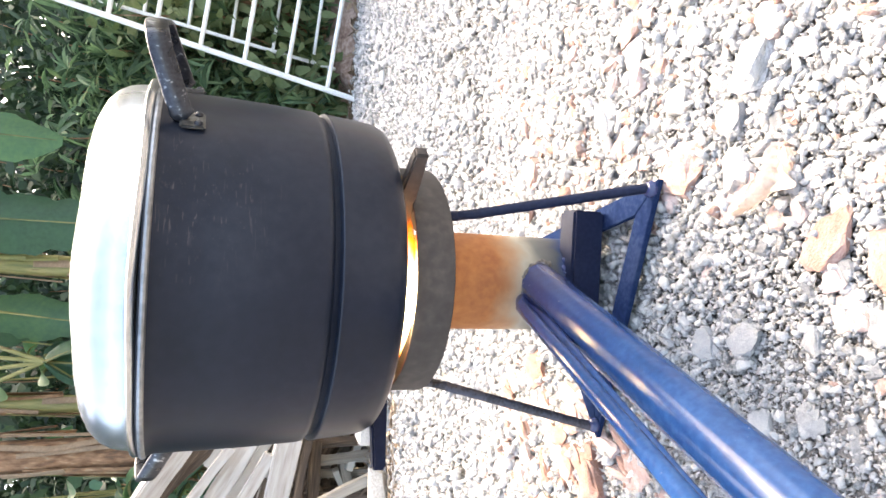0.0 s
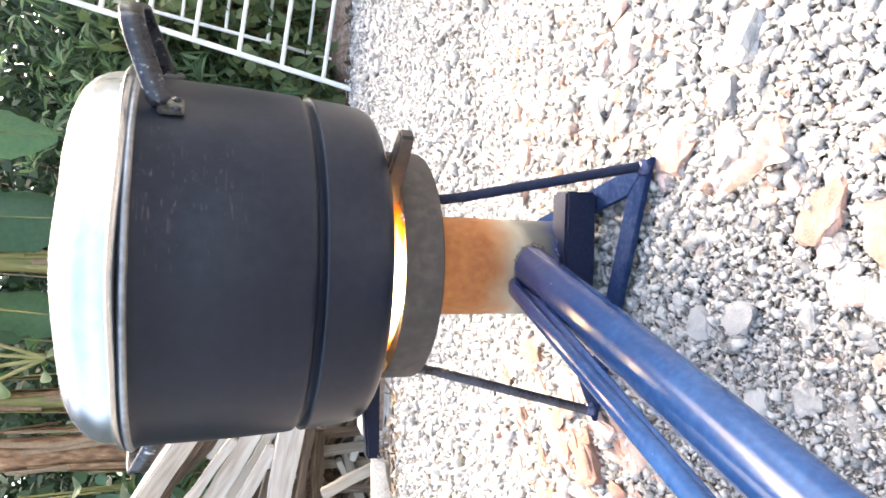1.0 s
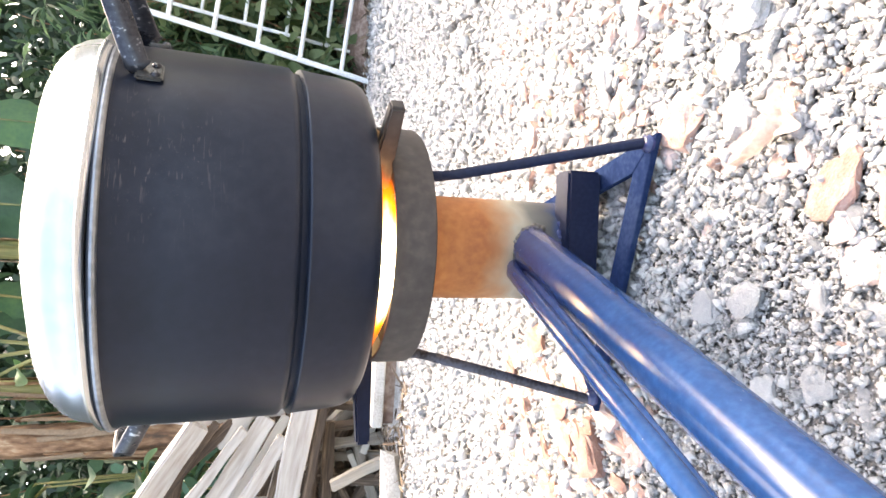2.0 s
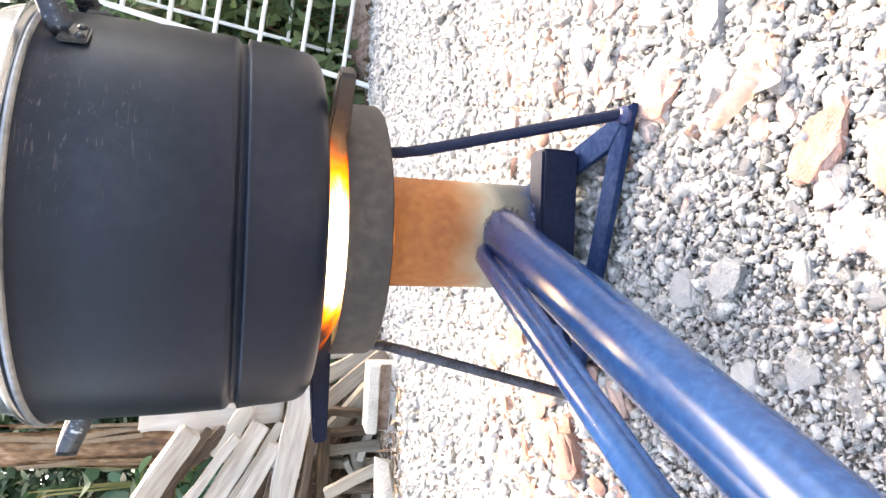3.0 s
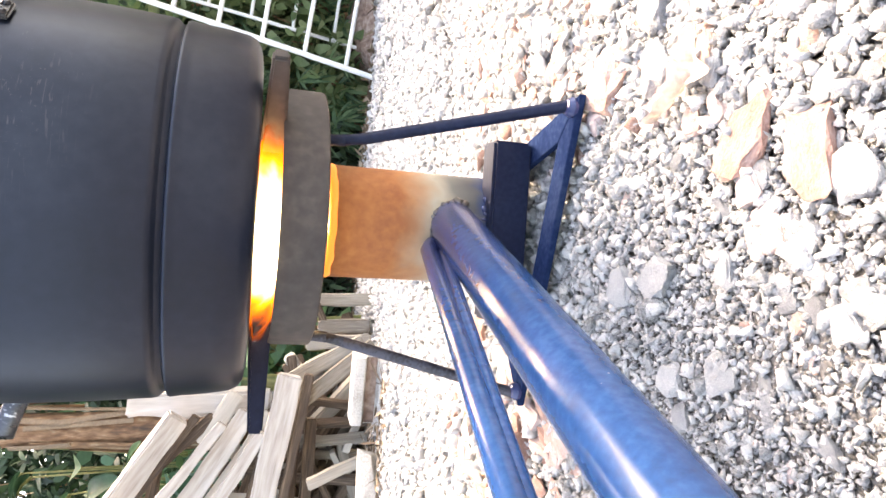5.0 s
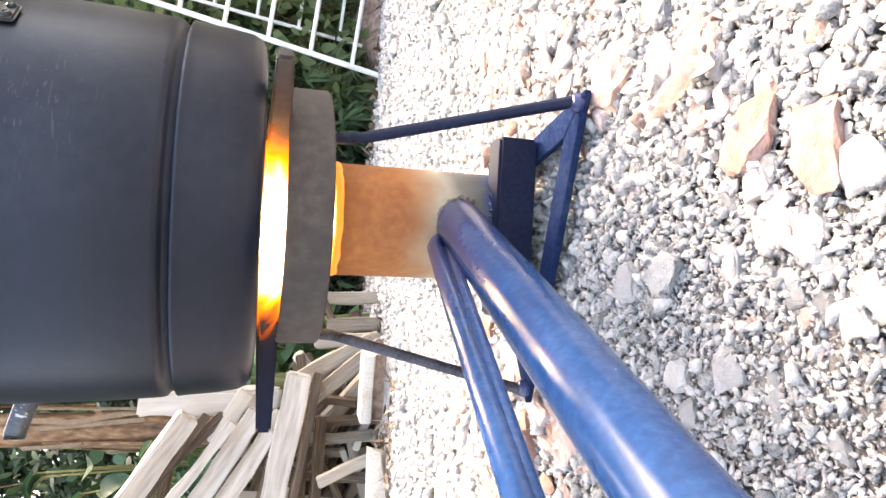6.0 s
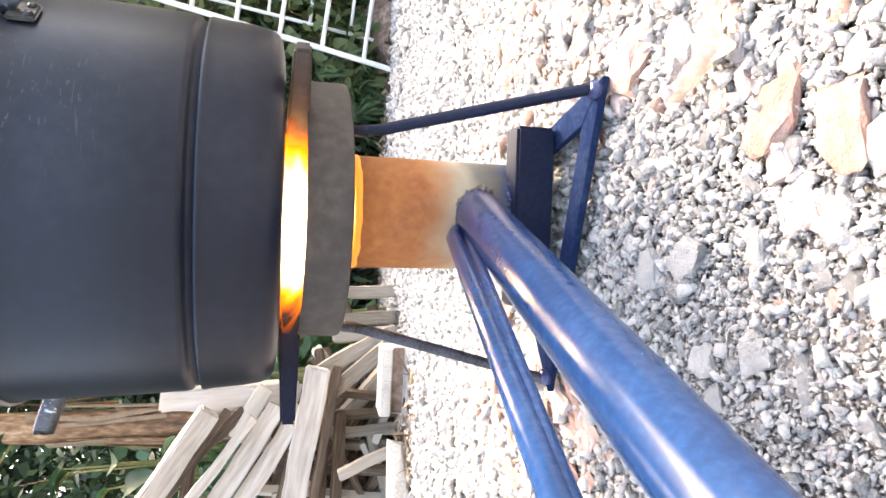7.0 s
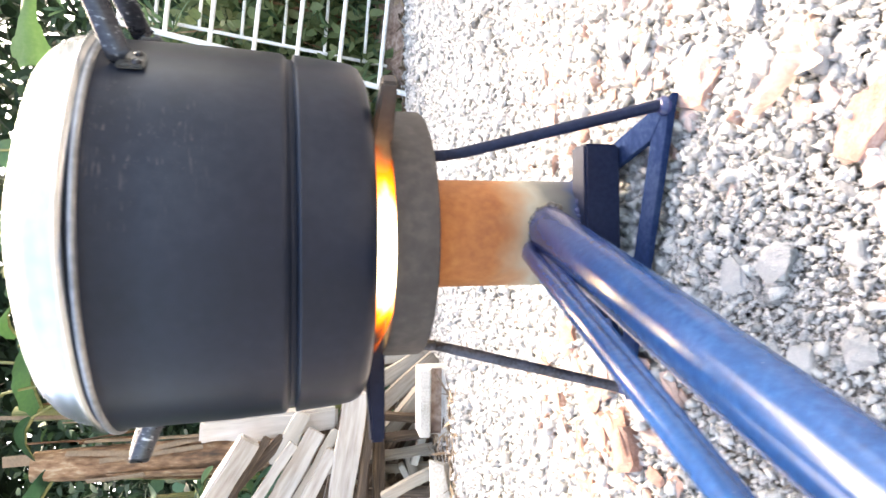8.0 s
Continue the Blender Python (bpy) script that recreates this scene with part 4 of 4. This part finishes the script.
for k in range(10):
    x, y = -0.62 - 0.05 * k + rng.uniform(-0.03, 0.03), 1.78 + rng.uniform(-0.05, 0.1)
    timber("plank", (x, y, terrain(x, y) - 0.01), (x + rng.uniform(-0.08, 0.1), y + 0.05, 0.12 + rng.uniform(0, 0.3)), 0.03, 0.03, rng.choice((WOOD, BROWNWOOD)), "upright scrap stick in the wood pile", 80 + k, "stick")

bm = bmesh.new()
# a cement block with a channel along its face
prof = [(-0.062, 0.0), (0.062, 0.0), (0.062, 0.100), (0.028, 0.100), (0.020, 0.062), (-0.014, 0.062), (-0.022, 0.100), (-0.062, 0.100)]
ends = [[bm.verts.new((x, -u, w)) for w, u in prof] for x in (-0.110, 0.110)]
for j in range(8):
    bm.faces.new((ends[0][j], ends[0][(j + 1) % 8], ends[1][(j + 1) % 8], ends[1][j]))
bm.faces.new(ends[0][::-1])
bm.faces.new(ends[1])
bmesh.ops.bevel(bm, geom=bm.edges[:], offset=0.003, segments=2, affect="EDGES")
blk = part("cement_block", bm, CONCRETE, None)
blk.matrix_basis = pose(-0.510, 1.56, -0.062, 0, 0, -4)
# a darker brown strip along the floor of the channel
bm = block((0.216, 0.006, 0.036), 0.001, jag=0.001, cuts=4)
bmesh.ops.translate(bm, vec=(0, -0.0625, 0.003), verts=bm.verts)
part("channel", bm, SOIL, blk, "brown channel")
tagged(blk, "pale cement block with a lengthwise groove beside the wood pile", "block")
vs, fs = rock_shape(77, 2)
me = bpy.data.meshes.new("rubble_stone")
me.from_pydata([tuple(v) for v in vs], [], [tuple(map(int, f)) for f in fs])
me.materials.append(CONCRETE)
ob = new("rubble_stone", me)
ob.matrix_basis = pose(-0.80, 1.36, -0.055, 0, 0, 30) @ Matrix.Diagonal((0.115, 0.08, 0.085, 1))
tagged(ob, "whitish lump of rubble beside the wood pile", "stone")

# ---- greenery ----


def blades(rng, base, direction, length, width, droop=0.3):
    """Four-triangle leaf blades from arrays of bases and directions."""
    n = len(base)
    d = direction / np.linalg.norm(direction, axis=1, keepdims=True)
    side = np.cross(d, rng.normal(0, 1, (n, 3)))
    side /= np.linalg.norm(side, axis=1, keepdims=True)
    down = np.array([0, 0, -1.0])
    L, W = length[:, None], width[:, None]
    p0 = base
    p1 = base + d * L * 0.35 + down * L * droop * 0.08
    p2 = base + d * L * 0.7 + down * L * droop * 0.4
    p3 = base + d * L + down * L * droop
    v = np.stack([p0, p1 - side * W, p1 + side * W, p2 - side * W * 0.75, p2 + side * W * 0.75, p3], 1).reshape(-1, 3)
    t = np.array([[0, 1, 2], [1, 3, 4], [1, 4, 2], [3, 5, 4]])
    f = (t[None] + (np.arange(n) * 6)[:, None, None]).reshape(-1, 3)
    return v, f


def shrub(x, y, h, spread, count, seed, mat, length, width, label, fans=1, low=0.05):
    rng = np.random.default_rng(seed)
    zg = terrain(x, min(y, 5.0))
    ob = thing("shrub", pose(x, y, zg), label, "shrub", "greenery behind the yard")
    tips = []
    for k in range(7):
        a = rng.uniform(0, 6.28)
        top = Vector((math.cos(a) * spread * 0.6, math.sin(a) * spread * 0.6, h * rng.uniform(0.7, 1.0)))
        mid = Vector((top.x * 0.35, top.y * 0.35, top.z * 0.55))
        part("stem", sweep([(0, 0, -0.02), mid, top], [0.016, 0.011, 0.004], 6), BARK, ob)
        tips.append((mid, top))
    n = count // fans
    hub = np.zeros((n, 3))
    for i in range(n):
        mid, top = tips[i % 7]
        s = rng.uniform(-0.6, 1.0)
        p = np.array(mid.lerp(top, s))
        hub[i] = p + rng.normal(0, spread * 0.33, 3)
    hub[:, 2] = np.clip(hub[:, 2], low, h * 1.1)
    base = np.repeat(hub, fans, 0)
    dirs = np.repeat(rng.normal(0, 1, (n, 3)), fans, 0) + rng.normal(0, 0.7, (n * fans, 3))
    m = len(base)
    v, f = blades(rng, base, dirs, length * rng.uniform(0.6, 1.2, m), width * rng.uniform(0.6, 1.2, m))
    crown = joined("crown", v, f, mat)
    crown.parent = ob
    return ob


DL = "dense dark green leafy shrub behind the yard"
NL = "narrow-leaved green bush with drooping fans behind the rack"
for i, (x, y, h, sp, c) in enumerate([(0.35, 4.6, 2.3, 0.6, 5200), (0.95, 4.9, 2.5, 0.65, 5200), (1.7, 5.2, 2.5, 0.65, 5200), (-0.3, 5.0, 2.4, 0.6, 5200), (-1.0, 4.7, 2.3, 0.6, 5200),
                                      (-1.7, 4.9, 2.5, 0.65, 5200), (2.4, 5.2, 2.4, 0.6, 4200), (0.6, 4.3, 0.8, 0.4, 2400), (1.3, 4.4, 0.8, 0.4, 2400), (0.1, 4.2, 0.9, 0.4, 2400), (-0.6, 4.0, 0.9, 0.4, 2400),
                                      (-1.35, 3.7, 1.3, 0.5, 3600), (1.9, 4.5, 0.8, 0.4, 2400), (-2.1, 4.2, 2.0, 0.6, 4200), (-1.95, 3.3, 1.5, 0.5, 4200), (-1.75, 3.0, 0.6, 0.35, 2400), (0.0, 5.6, 2.8, 0.7, 4200), (-1.3, 5.6, 2.8, 0.7, 4200), (1.3, 5.8, 2.8, 0.7, 3600)]):
    shrub(x, y, h, sp, int(c * 0.8), 100 + i, DARKLEAF, 0.12, 0.024, DL)
for i, (x, y, h, sp, c) in enumerate([(0.75, 4.1, 1.9, 0.45, 3000), (1.3, 4.3, 2.1, 0.45, 3000), (1.75, 4.2, 1.3, 0.4, 1200), (0.9, 4.15, 0.5, 0.35, 900), (1.45, 4.1, 0.5, 0.35, 900), (0.25, 4.3, 1.9, 0.4, 1300)]):
    shrub(x, y, h, sp, c, 200 + i, BAMBOO, 0.2, 0.012, NL, fans=6)
for i, (x, y, h, sp) in enumerate([(-1.15, 2.5, 0.75, 0.25), (-1.4, 2.7, 0.9, 0.28), (-0.75, 2.95, 0.6, 0.22), (-1.25, 2.2, 0.6, 0.22), (-1.3, 2.9, 1.2, 0.3), (-0.55, 3.1, 1.2, 0.25)]):
    shrub(x, y, h, sp, 320, 300 + i, BROADLEAF, 0.13, 0.034, "low bright green broad-leaved plant beside the wood pile")


# paler leaf colour: sunlight on the bushes behind the rack is painted in
SUNLEAF = leaf_material("yellow_green_leaf_painted_sun", [(0.1, (0.08, 0.13, 0.05)), (0.5, (0.17, 0.23, 0.10)), (0.9, (0.31, 0.36, 0.19))], rough=0.5, thin=0.5)
for i, (x, y, h, sp, c) in enumerate([(1.25, 4.0, 0.75, 0.24, 480), (1.75, 4.1, 1.1, 0.30, 700), (0.95, 4.0, 0.35, 0.14, 160), (1.55, 4.0, 1.7, 0.35, 700), (2.1, 4.2, 1.5, 0.35, 600)]):
    shrub(x, y, h, sp, c, 260 + i, SUNLEAF, 0.11, 0.035, "yellow-green leafy bush behind the white rack, sunlight put into its leaf colour")


def earth_bank():
    """A low uneven bank of bare brown soil behind the rack."""
    bm = bmesh.new()
    rows = []
    for i in range(61):
        x = 1.02 + 1.6 * i / 60
        h = 0.30 * min(1, i / 7) * (0.8 + 0.35 * noise.noise(Vector((x * 2.3, 0, 1))))
        row = []
        for j in range(17):
            u = j / 16
            y = 3.72 + 0.9 * u + 0.05 * noise.noise(Vector((x * 4, u * 2, 7)))
            z = terrain(x, y) - 0.02 + h * math.sin(math.pi * u) ** 0.7
            row.append(bm.verts.new(Vector((x, y, z)) + noise.noise_vector(Vector((x * 9, y * 9, z * 9))) * 0.03))
        rows.append(row)
    for a, b in zip(rows, rows[1:]):
        for k in range(16):
            bm.faces.new((a[k], a[k + 1], b[k + 1], b[k]))
    return tagged(part("earth_bank", bm, SOIL, None, smooth=35), "low bank of bare reddish brown soil behind the rack", "bank", kind="structure")


earth_bank()
limb = sweep([(2.15, 4.0, 0.98), (1.92, 3.98, 0.72), (1.70, 4.0, 0.45), (1.50, 4.02, 0.12), (1.45, 4.05, -0.30)], [0.014, 0.020, 0.026, 0.032, 0.036], 10)
for v in limb.verts:
    v.co += noise.noise_vector(v.co * 12) * 0.008
tagged(part("fallen_branch", limb, BARK, None, smooth=60), "bare brown branch leaning across the greenery", "branch")


def big_leaf(parent, base, direction, length, width, droop, seed, tear=True):
    """A broad blade with a midrib fold, wavy and torn at its rim."""
    bm = bmesh.new()
    d = Vector(direction).normalized()
    side = (d.cross(Vector((0, 0, 1))) if abs(d.z) < 0.85 else Vector((1, 0.25, 0)) - d * d.dot(Vector((1, 0.25, 0)))).normalized()
    nrm = side.cross(d)
    rg = random.Random(seed)
    rows = []
    n = 16
    for i in range(n + 1):
        s = i / n
        c = Vector(base) + d * length * s + Vector((0, 0, -droop * length * s * s))
        w = width * (math.sin(math.pi * min(1, s * 0.92 + 0.06)) ** 0.6)
        row = []
        for j in (-1, -0.5, 0, 0.5, 1):
            ww = w * (1 - (0.25 * rg.random() if tear and abs(j) == 1 else 0))
            row.append(bm.verts.new(c + side * j * ww + nrm * (abs(j) * w * 0.35 + 0.02 * width * rg.uniform(-1, 1))))
        rows.append(row)
    for a, b in zip(rows, rows[1:]):
        for k in range(4):
            bm.faces.new((a[k], a[k + 1], b[k + 1], b[k]))
    bmesh.ops.solidify(bm, geom=bm.faces[:], thickness=0.001)
    lf = part("leaf", bm, BROADLEAF, parent, smooth=60)
    part("midrib", sweep([Vector(base) + d * length * s + Vector((0, 0, -droop * length * s * s - 0.004)) for s in (0, 0.3, 0.6, 0.95)], [0.008, 0.006, 0.004, 0.002], 6), STALK, lf)


def banana(x, y, h, r, mat, label, leaves, lean=(0, 0)):
    z = terrain(x, y)
    ob = thing("banana_plant", pose(x, y, z), label, "banana plant", "banana plants")
    pts = [(lean[0] * s, lean[1] * s, h * s - 0.03) for s in (0, 0.15, 0.3, 0.45, 0.6, 0.75, 0.9, 1.0)]
    bm = sweep(pts, [r * k for k in (1.1, 1.04, 1.0, 0.97, 0.93, 0.9, 0.86, 0.82)], 20)
    for v in bm.verts:
        a = math.atan2(v.co.y, v.co.x)
        k = 1 + 0.07 * math.sin(5 * a + v.co.z * 4) + 0.05 * noise.noise(v.co * 14)
        v.co.x, v.co.y = v.co.x * k, v.co.y * k
    part("trunk", bm, mat, ob, smooth=60)
    rg = random.Random(int(1000 * (x + 5)))
    for k in range(14):
        a = rg.uniform(0, 6.28)
        z0, ln = rg.uniform(0.35, 0.8) * h, rg.uniform(0.2, 0.6)
        out = [r * rg.uniform(1.0, 1.1), r * rg.uniform(1.05, 1.25), r * rg.uniform(1.1, 1.6)]
        strip = [polar(o, a + 0.25 * j * rg.uniform(-1, 1), z0 + ln * (1 - j / 2)) + Vector((lean[0], lean[1], 0)) * 0.6 for j, o in enumerate(out)]
        part("dry_sheath", sweep(strip, 0.01, flat=(rg.uniform(0.02, 0.05) * (r / 0.085) ** 0.5, 0.004, (-math.sin(a), math.cos(a), 0))), rg.choice((BARK, LITTER, mat)), ob, smooth=50)
    for b, d, L, W, dr, s in leaves:
        big_leaf(ob, b, d, L, W, dr, s)
    return ob


def fan_plant(x, y, hub_z, label):
    """Petioles that spread from one hub, with a lobed leaf hanging below it."""
    z = terrain(x, y)
    ob = thing("leafy_plant", pose(x, y, z), label, "plant", "greenery behind the yard")
    hub = Vector((0, 0, hub_z - z))
    part("stem", sweep([(0.12, 0.2, -0.02), (0.08, 0.12, 0.5), (0.02, 0.03, hub_z - z - 0.15), hub], [0.014, 0.012, 0.010, 0.007], 8), STALK, ob)
    for dx, dz in ((0.16, 0.42), (0.05, 0.5), (-0.09, 0.48), (-0.2, 0.36)):
        tip = hub + Vector((dx, -0.02, dz))
        part("petiole", sweep([hub, hub.lerp(tip, 0.5) + Vector((0, 0, 0.02)), tip], [0.010, 0.008, 0.006], 8), STALK, ob)
        big_leaf(ob, tip, (dx * 1.5, -0.1, 0.2), 0.22, 0.07, 0.7, int(dx * 100) + 50)
    for dx, L in ((0.10, 0.20), (0.0, 0.24), (-0.10, 0.2)):
        big_leaf(ob, hub, (dx * 4, -0.25, -0.7), L, 0.06, 0.1, int(dx * 100) + 90)
    return ob


fan_plant(-0.555, 2.62, 1.19, "green plant with pale stalks spreading from one hub")


banana(-0.945, 2.60, 1.75, 0.085, BARK, "dry brown banana stem behind the wood pile", [((0, 0, 1.6), (-0.7, -0.2, 0.5), 0.7, 0.12, 0.5, 1)], lean=(-0.03, 0))
banana(-0.77, 2.75, 1.9, 0.042, STALK, "slim yellow-green banana stalk with broad leaves",
       [((0.22, 0, 1.42), (0.05, -0.1, -1), 0.36, 0.10, 0.0, 2), ((0, 0, 1.75), (0.6, -0.3, 0.2), 0.6, 0.12, 0.5, 5), ((0.3, 0.1, 1.9), (0.2, 0.1, -1), 0.5, 0.13, 0.0, 12)])
banana(-0.14, 2.75, 1.9, 0.052, STALK, "yellow-green banana stalk with broad green leaves",
       [((0.57, -0.1, 1.95), (-0.02, -0.05, -1), 0.58, 0.125, 0.0, 3), ((0.20, -0.1, 1.95), (0.0, -0.05, -1), 0.80, 0.165, 0.0, 4), ((-0.2, 0, 1.75), (-0.1, -0.1, -1), 0.55, 0.11, 0.0, 6),
        ((0, 0, 1.75), (0.1, -0.6, 0.3), 0.5, 0.12, 0.6, 7)])
over = banana(1.75, 2.75, 1.9, 0.045, STALK, "yellow-green banana stalk with one leaf bending over the yard", [])


bm = bmesh.new()
rows = []
for i in range(29):
    s = i / 28
    w = 0.034 + 0.006 * math.sin(9 * s) + 0.045 * math.exp(-((s - 0.9) / 0.09) ** 2) * (1 - 0.5 * max(0, s - 0.9) / 0.1)
    mid = Vector((-0.08 - 0.88 * s, -0.1 - 0.05 * s, 1.70 + 0.06 * math.sin(2.4 * s) + 0.02 * s))
    rows.append([bm.verts.new(mid + Vector((0.012 * math.sin(i * 2.1 + j), 0.45 * abs(j) * w + 0.004 * math.sin(i * 1.3 + j * 2), j * w))) for j in (-1, -0.5, 0, 0.5, 1)])
for a, b in zip(rows, rows[1:]):
    for k in range(4):
        bm.faces.new((a[k], a[k + 1], b[k + 1], b[k]))
bmesh.ops.solidify(bm, geom=bm.faces[:], thickness=0.002)
part("leaf", bm, YOUNGLEAF, over, "pale yellow-green rolled leaf", smooth=60)


def broad_plant(x, y, h, count, spread, seed, label):
    """Stalks that each carry one broad drooping leaf."""
    z = terrain(x, y)
    ob = thing("leafy_plant", pose(x, y, z), label, "plant", "greenery behind the yard")
    rg = random.Random(seed)
    for k in range(count):
        a = rg.uniform(0, 6.28)
        tip = Vector((math.cos(a) * spread * rg.uniform(0.2, 1), math.sin(a) * spread * 0.6, h * rg.uniform(0.3, 1.0)))
        part("petiole", sweep([(0, 0, -0.02), (tip.x * 0.4, tip.y * 0.4, tip.z * 0.6), tip], [0.008, 0.006, 0.004], 6), STALK, ob)
        big_leaf(ob, tip, (math.cos(a) + rg.uniform(-0.5, 0.5), math.sin(a) - 0.3, rg.uniform(-0.3, 0.5)), rg.uniform(0.16, 0.26), rg.uniform(0.035, 0.06), 0.5, seed * 50 + k, False)
    return ob


BL = "green plant with broad drooping leaves behind the wood pile"
broad_plant(-1.22, 2.45, 1.0, 20, 0.22, 3, BL)
broad_plant(-1.45, 2.60, 1.2, 18, 0.25, 4, BL)
broad_plant(-1.15, 2.75, 1.5, 14, 0.22, 5, BL)
broad_plant(-0.62, 2.95, 1.7, 14, 0.22, 6, "green plant with broad drooping leaves behind the banana stems")

# leaf litter and soil where the gravel ends
rng2 = np.random.default_rng(5)
n = 1500
base = np.stack([rng2.uniform(-1.3, 2.2, n), rng2.uniform(3.6, 4.3, n), np.zeros(n)], -1)
base[:, 2] = [terrain(x, y) + 0.01 for x, y, _ in base]
dirs = rng2.normal(0, 1, (n, 3)) * np.array([1, 1, 0.35])
v, f = blades(rng2, base, dirs, rng2.uniform(0.05, 0.12, n), rng2.uniform(0.008, 0.02, n), 0.1)
tagged(joined("leaf_litter", v, f, LITTER), "brown dead leaves along the gravel's far edge", "litter", kind="stuff")
n = 500
base = np.stack([rng2.uniform(-1.0, -0.45, n), rng2.uniform(1.25, 1.8, n), np.zeros(n)], -1)
base[:, 2] = [terrain(x, y) + 0.012 for x, y, _ in base]
dirs = rng2.normal(0, 1, (n, 3)) * np.array([1, 1, 0.3])
v, f = blades(rng2, base, dirs, rng2.uniform(0.03, 0.1, n), rng2.uniform(0.002, 0.005, n), 0.1)
tagged(joined("straw_litter", v, f, LITTER), "dry straw and chips at the foot of the wood pile", "litter", kind="stuff")

# a far belt of trees closes the view
rng3 = np.random.default_rng(9)
n = 46000
a = np.where(rng3.uniform(0, 1, n) < 0.62, rng3.uniform(-1.2, 0.05, n), rng3.uniform(0.05, 1.2, n))
r = rng3.uniform(6.5, 8.0, n)
top = 4.2 + 0.5 * np.sin(a * 7) + 0.4 * np.sin(a * 17 + 1)
base = np.stack([np.sin(a) * r, np.cos(a) * r, rng3.uniform(0, 1, n) ** 1.0 * top * 1.4 - 0.45], -1)
v, f = blades(rng3, base, rng3.normal(0, 1, (n, 3)), rng3.uniform(0.15, 0.3, n), rng3.uniform(0.03, 0.07, n), 0.4)
tagged(joined("far_trees", v, f, DARKLEAF), "dark belt of trees beyond the yard", "trees", kind="stuff")
